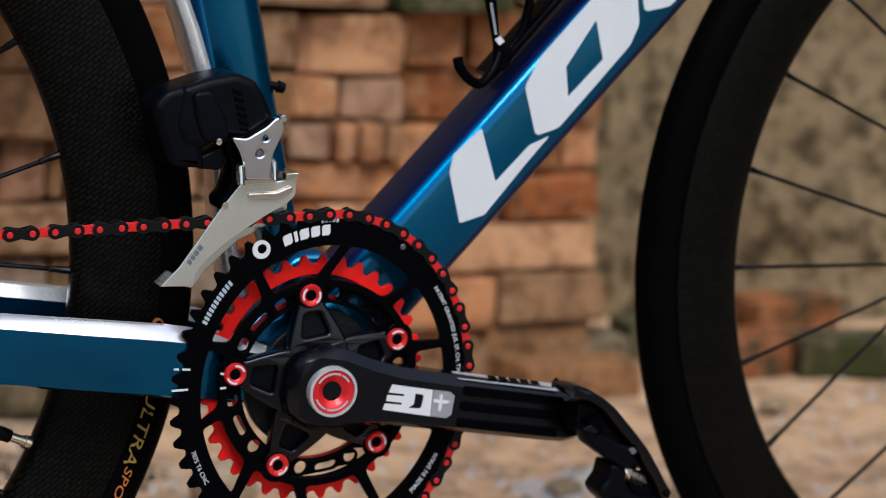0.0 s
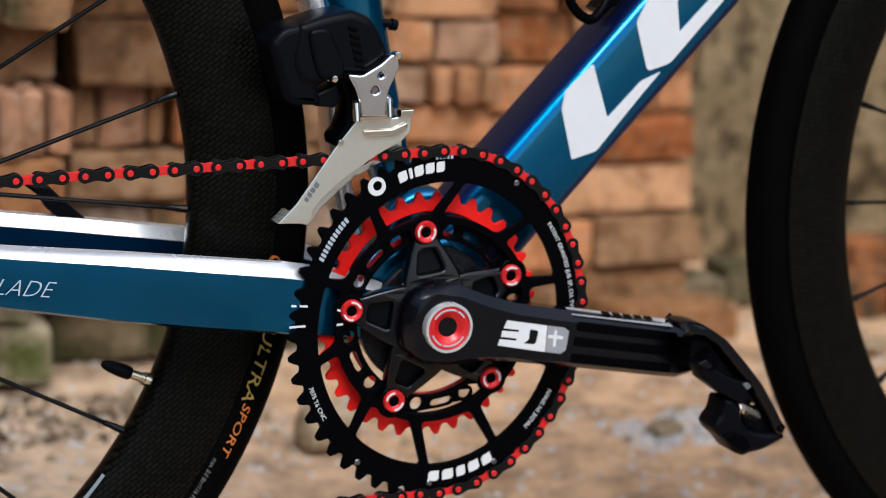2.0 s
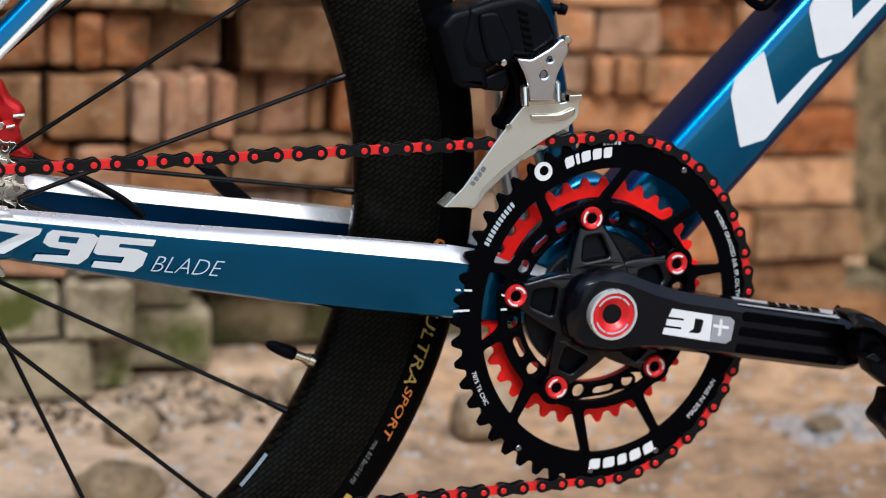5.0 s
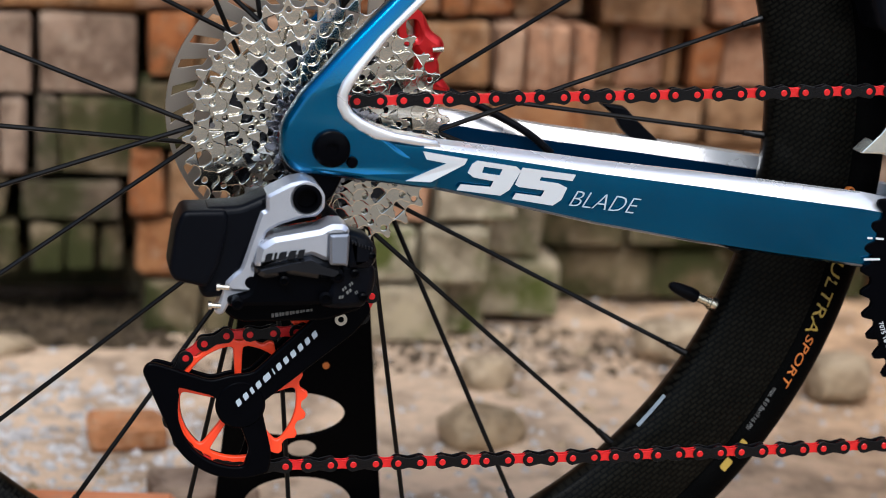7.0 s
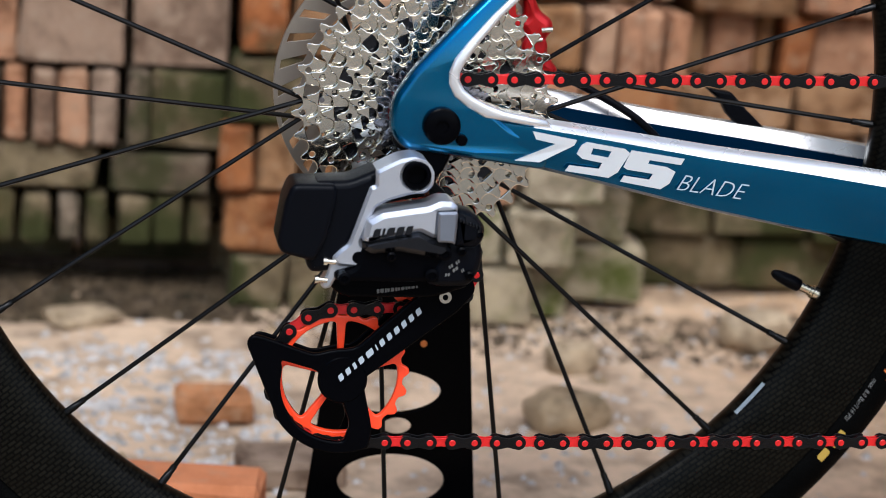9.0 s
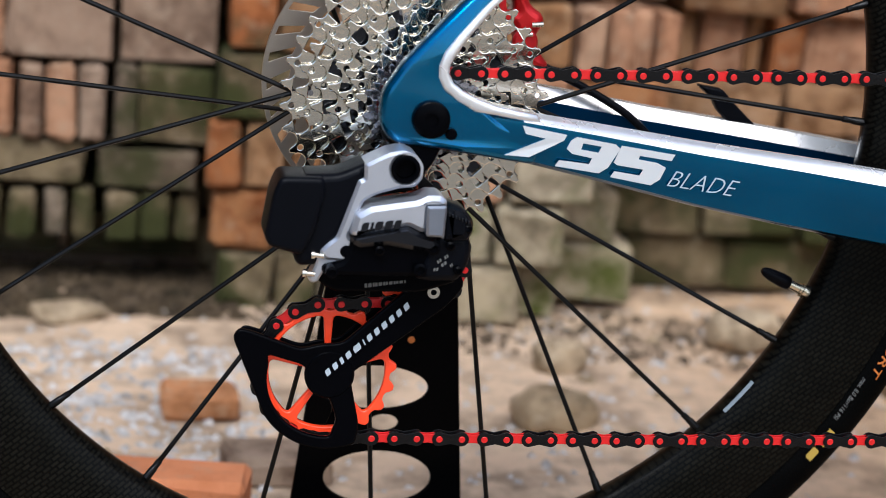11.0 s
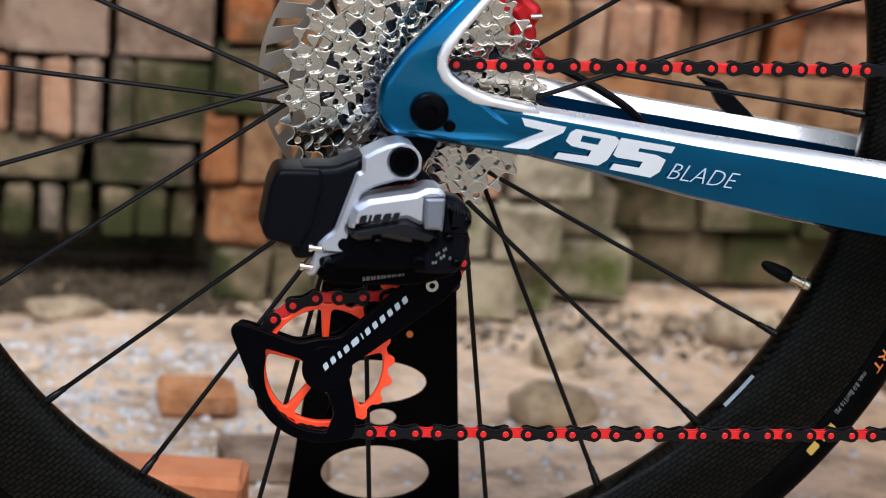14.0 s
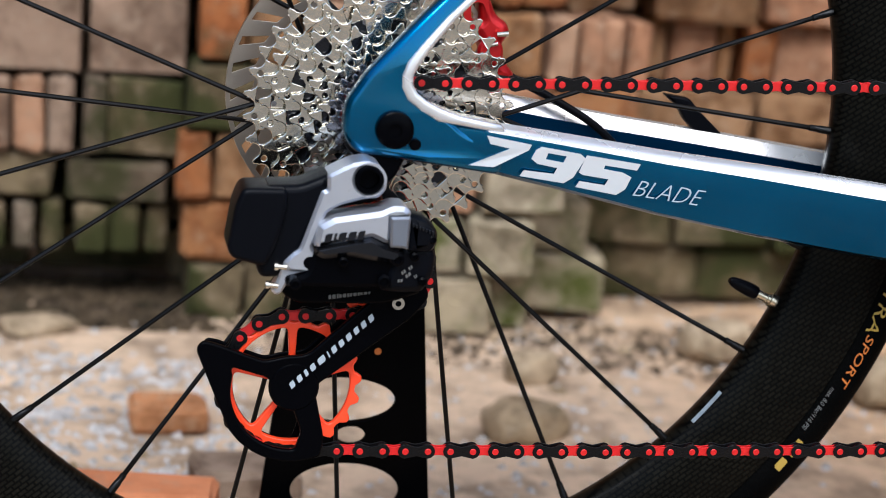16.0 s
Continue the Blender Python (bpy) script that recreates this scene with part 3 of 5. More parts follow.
bicycle = tagged(empty("bicycle", (0.49, 0, 0)), "teal and silver carbon road bicycle with disc brakes and red chain", "bicycle")


def ring_outline(cx, cz, rx, rz, teeth, depth, phase=0.0):
    """A toothed outline, its tips on an ellipse."""
    pts = []
    for i in range(teeth):
        for u, d in ((-0.09, 0.0), (0.09, 0.0), (0.2, 0.36), (0.32, 0.88), (0.5, 1.0), (0.68, 0.88), (0.8, 0.36)):
            a = 2 * math.pi * (i + u) / teeth + phase
            k = d * depth
            pts.append((cx + (rx - k) * math.cos(a), cz + (rz - k) * math.sin(a)))
    return pts


def sector(cx, cz, r0, r1, a0, a1, corner=0.004, squash=1.0, r0z=None):
    """A window between two radii and two angles (degrees), its corners rounded; squash widens the outer edge upright."""
    n = 10
    out = []
    for i in range(n + 1):
        a = radians(a0 + (a1 - a0) * i / n)
        out.append((cx + r1 * math.cos(a), cz + r1 * squash * math.sin(a)))
    for i in range(n + 1):
        a = radians(a1 + (a0 - a1) * i / n)
        out.append((cx + r0 * math.cos(a), cz + r0 * math.sin(a)))
    k = len(out)
    for c in (0, n, n + 1, 2 * n + 1):
        out[c] = None
    pts = []
    for i, p in enumerate(out):
        if p:
            pts.append(p)
        else:
            a, b = Vector(out[i - 1] or out[i - 2]), Vector(out[(i + 1) % k] or out[(i + 2) % k])
            ang = radians(a0 if i in (0, 2 * n + 1) else a1)
            rr = r1 if i in (0, n) else r0
            sq = squash if i in (0, n) else 1.0
            c = Vector((cx + rr * math.cos(ang), cz + rr * sq * math.sin(ang)))
            s, e = c + (a - c).normalized() * min(corner, (a - c).length), c + (b - c).normalized() * min(corner, (b - c).length)
            for j in range(4):
                t = j / 3
                pts.append(tuple((1 - t) ** 2 * s + 2 * t * (1 - t) * c + t * t * e))
    return pts


# wheels
TYRE_R, TYRE_W = 0.3280, 0.0143


def wheel(name, cx, cz, first, near, far, label, signs, rotor_y, odd_near):
    rim = part(name, lathe([(0.2684, -0.0065), (0.2674, 0), (0.2684, 0.0065), (0.2715, 0.0095), (0.284, 0.0125), (0.299, 0.0138), (0.312, 0.0136), (0.3185, 0.0128), (0.3185, -0.0128), (0.312, -0.0136), (0.299, -0.0138), (0.284, -0.0125), (0.2715, -0.0095)], cx, cz, 160), CARBON, bicycle, label)
    tyre = [(TYRE_R + TYRE_W * math.cos(radians(b)), TYRE_W * math.sin(radians(b))) for b in range(-128, 129, 8)]
    part("tyre", lathe([(0.3140, -0.0112), *tyre, (0.3140, 0.0112)], cx, cz, 160), RUBBER, rim, "black rubber road tyre with fine tread")
    hub = lathe([(0.0001, near - 0.012), (0.0115, near - 0.012), (0.0115, near - 0.004), (0.029, near - 0.002), (0.029, near + 0.002), (0.015, near + 0.006), (0.0125, 0), (0.015, far - 0.006), (0.029, far - 0.002), (0.029, far + 0.002), (0.0125, far + 0.004), (0.0125, far + 0.014), (0.0001, far + 0.014)], cx, cz, 32, False)
    part("hub", hub, BLACK, rim)
    for i in range(24):
        a = radians(first - 15 * i)
        s = signs(i)
        y = near if (i % 2 == 1) == odd_near else far
        fa = a + s * radians(82)
        p = Vector((cx + 0.0225 * math.cos(fa), y, cz + 0.0225 * math.sin(fa)))
        q = Vector((cx + 0.2688 * math.cos(a), 0.0012 * (1 if y > 0 else -1), cz + 0.2688 * math.sin(a)))
        d = (q - p).normalized()
        part("spoke", tube([p, p + (q - p) * 0.04, q - d * 0.026, q - d * 0.0245, q - d * 0.014, q - d * 0.0135], [0.0011, 0.0014, 0.0014, 0.00145, 0.00145, 0.0011], 8), SPOKE, rim)
        part("nipple", tube([q - d * 0.0142, q - d * 0.0135, q - d * 0.0085, q - d * 0.008, q + d * 0.001], [0.0012, 0.0019, 0.0019, 0.0022, 0.0024], 8), SPOKE, rim)
    # rotor
    ry = rotor_y
    slots = []
    for i in range(30):
        c = radians(12 * i)
        slots.append([(cx + r * math.cos(c + b), cz + r * math.sin(c + b)) for r, b in ((0.0635, -0.06), (0.0645, 0.015), (0.0772, 0.115), (0.0772, 0.045))])
    outline = circle(cx, cz, 0.080, 120)
    holes = [sector(cx, cz, 0.028, 0.0590, 60 * i + 5, 60 * i + 55, 0.006) for i in range(6)]
    rotor = part("brake_rotor", plate([outline, *slots, *holes, circle(cx, cz, 0.018, 24)], ry - 0.0009, ry + 0.0009, 0.0002, 0), ROTORMAT, rim, "slotted brushed steel disc brake rotor")
    return rim


rear = wheel("rear_wheel", AX, AZ, 14.45, -0.020, 0.030, "deep black carbon rim", lambda i: -1 if i % 4 in (3, 0) else 1, 0.044, False)
front = wheel("front_wheel", FX, AZ, 153.15, -0.034, 0.022, "deep black carbon rim", lambda i: -1 if i % 4 in (0, 1) else 1, 0.044, True)
# valve
va = radians(-23.3)
vd = Vector((math.cos(va), 0, math.sin(va)))
vc = Vector((AX, 0, AZ))
valve = part("valve", tube([vc + vd * r for r in (0.2680, 0.2640, 0.2637, 0.2620, 0.2618, 0.2465)], [0.0042, 0.0042, 0.0034, 0.0034, 0.0029, 0.0029], 14), BRASS, rear, "nickel valve stem")
part("valve_cap", tube([vc + vd * r for r in (0.2550, 0.2543, 0.2495, 0.2415, 0.2380, 0.2360)], [0.0036, 0.0041, 0.0043, 0.0036, 0.0028, 0.0015], 14), PLASTIC, rear, "black plastic valve cap")


# frame
def box_ring(cx, cz, half_y, half_n, direction, y_mid=0.0, corner=0.35, n=6, squeeze=1.0):
    """A rounded section across a tube that runs along direction in the x-z plane; half_n is measured across it, half_y sideways."""
    nx, nz = -direction[1], direction[0]
    out = []
    for k in range(4 * n):
        a = 2 * math.pi * k / (4 * n)
        c, s = math.cos(a), math.sin(a)
        e = 2 / (2 + 4 * (1 - corner))
        u = math.copysign(abs(c) ** e, c) * half_y
        v = math.copysign(abs(s) ** e, s) * half_n
        out.append((cx + nx * v, y_mid + u, cz + nz * v))
    return out


def tube_between(p, q, start, end, corner=0.35, steps=10, y0=0.0, y1=0.0, n=6):
    d = (Vector(q) - Vector(p))
    u = d.normalized()
    rows = []
    for i in range(steps + 1):
        t = i / steps
        c = Vector(p) + d * t
        rows.append(box_ring(c.x, c.y, start[0] + (end[0] - start[0]) * t, start[1] + (end[1] - start[1]) * t, (u.x, u.y), y0 + (y1 - y0) * t, corner, n))
    return loft(rows)


# down tube: a deep box from the bottom bracket to the head
DT0, DT1 = (0.4402, 0.3035), (0.8022, 0.6935)
dirx = Vector((DT1[0] - DT0[0], DT1[1] - DT0[1])).normalized()


def down_ring(t, half_y=0.0245, half_n=0.0285, r=0.0095):
    """A box section with rounded edges across the down tube."""
    c = Vector(DT0) + (Vector(DT1) - Vector(DT0)) * t
    out = []
    for k, (sy, sn) in enumerate(((1, 1), (-1, 1), (-1, -1), (1, -1))):
        q = r if sn > 0 else 0.011
        for j in range(6):
            a = radians(90 * k + 90 * j / 5)
            u, v = sy * (half_y - q) + q * math.cos(a), sn * (half_n - q) + q * math.sin(a)
            out.append((c.x - dirx.y * v, u, c.y + dirx.x * v))
    return out


down = loft([down_ring(i / 12) for i in range(13)])
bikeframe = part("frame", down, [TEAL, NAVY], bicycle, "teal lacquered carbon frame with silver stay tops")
# navy where faces look up or down; the underside's shade is coloured in
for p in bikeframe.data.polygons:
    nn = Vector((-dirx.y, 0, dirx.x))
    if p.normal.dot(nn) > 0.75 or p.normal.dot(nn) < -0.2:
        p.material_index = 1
part("head_tube", tube_between((0.800, 0.62), (0.775, 0.75), (0.026, 0.03), (0.024, 0.028), 0.5), TEAL, bikeframe)
part("top_tube", tube_between((0.33, 0.73), (0.79, 0.73), (0.018, 0.02), (0.02, 0.024), 0.5), TEAL, bikeframe)
part("bottom_bracket_shell", lathe([(0.017, -0.040), (0.0225, -0.040), (0.0245, -0.038), (0.0245, 0.038), (0.0225, 0.040), (0.017, 0.040)], BX, BZ, 40), TEAL, bikeframe)
part("bottom_bracket_housing", loft([box_ring(BX + 0.0, BZ + 0.002 + 0.0 * k, 0.036 - 0.009 * k, 0.026 + 0.006 * k, (0.68, 0.73), 0.0, 0.5) if k == 0 else box_ring(BX + 0.034 * k, BZ + 0.03 * k, 0.036 - 0.0115 * k, 0.03 - 0.0015 * k, (0.68, 0.73), 0.0, 0.4) for k in (0, 0.35, 0.7, 1.0)]), TEAL, bikeframe)
part("tube_junction", plate([rounded(mm([(372, 300), (384, 325), (391, 340), (405, 348), (418.6, 348.3), (422.5, 346.4), (428, 343.7), (434, 339), (446, 334), (456, 326), (430, 280), (400, 272), (376, 282)]), 0.004, 3)], -0.021, 0.021, 0.009, 3), TEAL, bikeframe)
part("bracket_lug", plate([rounded(mm([(360, 296), (364, 308), (374, 316), (386, 321.5), (400, 325), (416, 312), (412, 282), (378, 284)]), 0.004, 3)], -0.036, 0.036, 0.010, 3), TEAL, bikeframe)
# seat tube: front half teal, rear half silver round the wheel


def seat_x(z):
    return 0.403 + (z - 0.380) * (0.377 - 0.403) / (0.496 - 0.380)


rows_f, rows_r = [], []
for z in (0.285, 0.32, 0.36, 0.40, 0.44, 0.48, 0.52, 0.58, 0.66, 0.74):
    wide = min(0.042, 0.020 + 0.022 * max(0, (z - 0.33) / 0.11))
    xf = seat_x(z)
    rows_f.append([(xf - wide / 2 + wide / 2 * math.copysign(abs(math.cos(a)) ** 0.7, math.cos(a)), 0.016 * math.copysign(abs(math.sin(a)) ** 0.8, math.sin(a)), z) for a in [2 * math.pi * k / 20 for k in range(20)]])
    rear_w = 0.012
    xr = float(np.interp(z, (0.285, 0.32, 0.36, 0.40, 0.44, 0.48, 0.52, 0.74), (0.372, 0.3685, 0.3595, 0.3562, 0.3470, 0.3335, 0.3170, 0.2300)))
    rows_r.append([(xr + rear_w / 2 * math.copysign(abs(math.cos(a)) ** 0.6, math.cos(a)), 0.0155 * math.copysign(abs(math.sin(a)) ** 0.6, math.sin(a)), z) for a in [2 * math.pi * k / 20 for k in range(20)]])
part("seat_tube", loft(rows_f), TEAL, bikeframe)
part("seat_tube_fairing", loft(rows_r), SILVER, bikeframe, "silver-white rear edge of the seat tube")


# chainstays and dropouts, one each side
def stay_section(x, top, low, y_out, y_in, lip):
    """Section of a blade: flat outer face, sloping top, rounded corners."""
    return [(x, y_out + 0.0022, low + 0.002), (x, y_out - 0.0005, (top + low) / 2), (x, y_out + 0.0001, top - lip), (x, y_out + 0.0028, top - lip * 0.45), (x, y_out + 0.006, top - 0.0008), (x, (y_out + y_in) / 2, top), (x, y_in - 0.004, top - 0.001), (x, y_in, top - 0.0085), (x, y_in, low + 0.003), (x, y_in - 0.003, low), (x, (y_out + y_in) / 2, low - 0.0005), (x, y_out + 0.0062, low)]


STAY = [  # x, top, bottom, outer y, inner y
    (0.006, 0.3440, 0.3240, -0.0700, -0.0620), (0.034, 0.3455, 0.3205, -0.0706, -0.0580), (0.05, 0.3440, 0.3172, -0.0708, -0.0560), (0.09, 0.3390, 0.3085, -0.0674, -0.0520),
    (0.15, 0.3310, 0.2950, -0.0630, -0.0470), (0.21, 0.3245, 0.2838, -0.0600, -0.0430), (0.26, 0.3185, 0.2760, -0.0575, -0.0400),
    (0.308, 0.3125, 0.2690, -0.0530, -0.0380), (0.345, 0.305, 0.262, -0.0440, -0.0330), (0.395, 0.292, 0.256, -0.0360, -0.0240),
]
STAY = [(x * 1.01, top + x * 0.002, low + x * 0.002, y0, y1) for x, top, low, y0, y1 in STAY]


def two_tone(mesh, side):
    """Silver on the top faces, teal elsewhere, shade coloured into the inner faces."""
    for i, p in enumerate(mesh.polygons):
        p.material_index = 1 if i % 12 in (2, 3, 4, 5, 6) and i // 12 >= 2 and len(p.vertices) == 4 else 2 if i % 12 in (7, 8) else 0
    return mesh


for side, word in ((1, "chainstay"), (-1, "chainstay")):
    rows = [[(x, y * side, z) for x, y, z in stay_section(*s, 0.0040 + 0.0048 * min(1, s[0] / 0.3))] for s in STAY]
    part("chainstay", two_tone(smooth(loft(rows), 20), side), [TEAL, SILVER, SHADE_TEAL], bikeframe, "deep teal chainstay with a glossy silver top")
    drop = rounded(mm([(-26, 352), (-27, 335), (-20, 325), (4, 322.5), (24, 320.3), (44, 317.5), (60, 315.5), (62, 326), (58, 334), (40, 338), (30, 346), (20, 353), (11, 359), (8, 365), (10, 372), (29, 397), (81, 450), (265, 636), (247, 640), (61, 449), (10, 397), (-16, 368), (-21, 360)]), 0.007, 5)
    blade = plate([drop], -0.0735 * side, -0.0595 * side, 0.0045, 4)
    band = plate([mm([(262, 633), (81, 450), (29, 397.5), (16, 381), (10.5, 372.5), (8.2, 367.5), (8.4, 363), (11, 358.5), (16, 354.8), (24, 351), (34, 347.5), (48, 345), (58, 343.2), (61, 338.4), (48, 340), (34, 342.2), (23, 343.5), (13, 349), (5.5, 354.5), (2.2, 361), (1.8, 367.5), (4.2, 374.5), (10.5, 383), (23.5, 398.5), (75, 450.5), (256, 634)])], -0.0746 * side, -0.0585 * side, 0.0022, 3)
    for me in (blade, band):
        for v in me.vertices:
            low = v.co.z < 0.37
            fall = max(0.0, v.co.x - 0.020) * 0.10 if me is blade else max(0.0, v.co.x - 0.015) * 0.085 + max(0.0, v.co.x - 0.050) * 0.15
            v.co.y += side * (max(0.0, v.co.z - 0.375) * 0.145 + (fall * min(1.0, max(0.0, (0.372 - v.co.z) / 0.015)) if low else 0.0))
    blade.shade_smooth()
    band.shade_smooth()
    part("dropout", blade, TEAL, bikeframe, "teal carbon dropout running up into the seatstay")
    part("stay_edge", band, SILVER, bikeframe, "silver inner edge round the dropout corner")
part("seat_stay_bridge", tube_between((0.240, 0.622), (0.335, 0.70), (0.036, 0.0085), (0.016, 0.01), 0.45), TEAL, bikeframe)
part("thru_axle", lathe([(0.0001, -0.0772), (0.0032, -0.0772), (0.0034, -0.0785), (0.0088, -0.0785), (0.0098, -0.0777), (0.0101, -0.0755), (0.0101, -0.072), (0.0001, -0.072)], AX, AZ, 36, False), BLACK, bikeframe, "black thru-axle head")
part("hanger_screw", disc(0.0115, 0.3315, 0.0031, -0.0752, -0.072, 0.0006, 20), BLACK, bikeframe)
part("axle_pin", tube([(AX, -0.072, AZ), (AX, 0.072, AZ)], 0.006, 16), BLACK, bikeframe)

# decals on the chainstay
stay_turn = math.degrees(math.atan2(-0.0318, 0.16))


def stay_y(x):
    """The outer face of the drive-side chainstay."""
    for a, b in zip(STAY, STAY[1:]):
        if a[0] <= x <= b[0]:
            return a[3] + (b[3] - a[3]) * (x - a[0]) / (b[0] - a[0]) - 0.0004
    return -0.06


stay_yaw = math.degrees(math.atan2(0.0076, 0.123))


def on_stay(x, z, turn):
    return Matrix.Translation((x, stay_y(x) - 0.0003, z)) @ pose(0, 0, 0, 0, 0, stay_yaw) @ pose(0, 0, 0, 90, 0, 0) @ pose(0, 0, 0, 0, 0, turn)


def stay_decal(loops):
    """A thin decal that follows the outer face of the chainstay."""
    me = plate([mm(l) for l in loops], -0.00025, 0.00025)
    bm = bmesh.new()
    bm.from_mesh(me)
    bmesh.ops.triangulate(bm, faces=bm.faces)
    for v in bm.verts:
        v.co.y += stay_y(v.co.x) - 0.0005
    bm.to_mesh(me)
    bm.free()
    return me


seven = [(49.8, 337.6), (74.8, 333.4), (73.4, 330.4), (54.8, 320.8), (41.2, 321.4), (63.2, 331.0), (52.0, 333.2)]
nine = [(80.4, 332.5), (102.5, 329.2), (105.4, 326.9), (99.3, 316.3), (94.3, 313.1), (69.5, 316.4), (71.6, 319.6), (88.5, 318.0), (90.0, 321.2), (78.6, 323.3), (75.2, 325.9), (77.4, 330.6)]
nine_eye = [(84.2, 329.2), (94.8, 327.7), (93.2, 324.3), (83.2, 325.8)]
five = [(106.0, 328.6), (136.8, 324.6), (135.0, 321.1), (116.7, 323.4), (116.1, 321.4), (127.1, 319.8), (132.2, 317.3), (129.4, 310.7), (124.4, 307.4), (101.1, 311.2), (103.0, 314.5), (117.6, 312.6), (119.4, 315.9), (104.5, 317.9), (102.3, 319.2)]
for loops in ((seven,), (nine, nine_eye), (five,)):
    part("numeral", stay_decal(loops), NUMERAL, bikeframe, "white slanted model numeral")
part("lettering", lettering("BLADE", 0.0134, on_stay(0.1527, 0.3088, stay_turn + 4.2), 0.0002, 0.42, 1.0, thin=0.00022), GREY_DECAL, bikeframe, "thin grey lettering")


# marks on the down tube: plain white slabs in the rhythm of a large word
def dt_frame(s, v):
    """s along the tube, v across it from its middle line, on its near face."""
    c = Vector(DT0) + dirx * s
    n2 = Vector((-dirx.y, dirx.x))
    p = c + n2 * v
    return p


def dt_decal(loops):
    conv = []
    for l in loops:
        conv.append([tuple(dt_frame(s / 1000, v / 1000)) for s, v in l])
    return plate(conv, -0.0250, -0.0243)


def dt_local(x, z):
    d = Vector((x, z)) - Vector((0.438, 0.300))
    return (d.dot(dirx) * 1000, d.dot(Vector((-dirx.y, dirx.x))) * 1000)


first_mark = rounded([dt_local(x / 1000, z / 1000) for x, z in ((506, 361), (523, 366), (550, 398), (566, 416), (552, 410), (529.5, 387), (517.5, 421), (499, 404), (497, 393))], 1.6, 3)
second_mark = rounded([dt_local(x / 1000, z / 1000) for x, z in ((556, 416), (572, 421), (620, 474), (626, 488), (622, 512), (600, 514), (556, 466), (546, 447))], 3.5, 4)
second_hole = [dt_local(x / 1000, z / 1000) for x, z in ((577.5, 441), (601, 465), (594, 490), (574.5, 460))]
third_mark = rounded([dt_local(x / 1000, z / 1000) for x, z in ((629, 496), (648, 500), (690, 545), (697, 565), (690, 590), (668, 588), (634, 550), (622, 530))], 3.5, 4)
part("mark", dt_decal([first_mark]), WHITE, bikeframe, "large white angular mark")
part("mark", dt_decal([second_mark, second_hole]), WHITE, bikeframe, "large white mark with a slanted opening")
part("mark", dt_decal([third_mark]), WHITE, bikeframe, "large white mark")
# fork
for side in (-1, 1):
    part("fork_blade", tube_between((0.83, 0.68), (0.985, 0.339), (0.011, 0.022), (0.008, 0.011), 0.5, 10, side * 0.03, side * 0.055), TEAL, bikeframe)

# ---- drivetrain ----
RING_Y = -0.0500
RX, RZ = 0.0974, 0.1089                  # outer ring, tips of the teeth
RCX, RCZ = BX + 0.0041, BZ - 0.0037      # their centre
BOLTS = [99 - 72 * k for k in range(5)]
crankset = part("crankset", lathe([(0.0001, -0.0395), (0.027, -0.0395), (0.030, -0.0435), (0.0285, -0.0515), (0.0235, -0.0575), (0.0001, -0.0575)], BX, BZ, 48, False), BLACK, bicycle, "black crankset with oval chainrings")


def oval(a, rx, rz):
    """Radius of an ellipse at an angle in degrees."""
    c, s = math.cos(radians(a)), math.sin(radians(a))
    return 1 / math.sqrt((c / rx) ** 2 + (s / rz) ** 2)


def window(a0, a1, r0, rx, rz, corner=0.005, n=9, lean0=0.0, lean1=0.0):
    """A rounded opening of the chainring between two angles, from the bolt circle to the toothed band."""
    pts = [((RCX + oval(a0 + (a1 - a0) * i / n, rx, rz) * math.cos(radians(a0 + (a1 - a0) * i / n))), RCZ + oval(a0 + (a1 - a0) * i / n, rx, rz) * math.sin(radians(a0 + (a1 - a0) * i / n))) for i in range(n + 1)]
    inner0, inner1 = a0 + 1.5 + lean0, a1 - 1.5 + lean1
    pts += [(BX + r0 * math.cos(radians(inner1 + (inner0 - inner1) * i / 4)), BZ + r0 * math.sin(radians(inner1 + (inner0 - inner1) * i / 4))) for i in range(5)]
    return rounded(pts, corner, 3)


TEETH = 50
teeth = ring_outline(RCX, RCZ, RX, RZ, TEETH, 0.0062, 0.02)
STRUTS = [84, 49, 18, -21, -63, -94.5, -131, -167, -202, -237, -276]
LEAN = {84: 8.0, -276: 8.0, -94.5: -4.5}     # struts that slant across the ring
windows = []
for high, low in zip(STRUTS, STRUTS[1:]):
    windows.append(window(low + 1.8, high - 1.8, 0.0640, 0.0790, 0.0880, 0.0055, 9, LEAN.get(low, 0.0), LEAN.get(high, 0.0)))
outer_ring = part("outer_chainring", plate([teeth, *windows, circle(BX, BZ, 0.0590, 60)], RING_Y - 0.0018, RING_Y + 0.0018, 0.0005, 1), BLACK, crankset, "black oval outer chainring with white lettering")
for b in BOLTS:
    c, s = math.cos(radians(b)), math.sin(radians(b))
    part("bolt_tab", disc(BX + 0.0565 * c, BZ + 0.0565 * s, 0.0095, RING_Y - 0.0016, RING_Y + 0.0016, 0.0005, 28), BLACK, outer_ring)
teeth2 = ring_outline(BX, BZ, 0.0724, 0.0767, 36, 0.0058, 0.127)
part("inner_chainring", plate([teeth2, circle(BX, BZ, 0.0596, 60, 0.0645)], -0.0405, -0.0375, 0.0007, 2), RINGRED, crankset, "red anodised inner chainring")
part("red_ring", plate([circle(BX, BZ, 0.0520, 60), circle(BX, BZ, 0.0490, 60)], -0.0395, -0.0370, 0.0005, 1), RED, crankset)


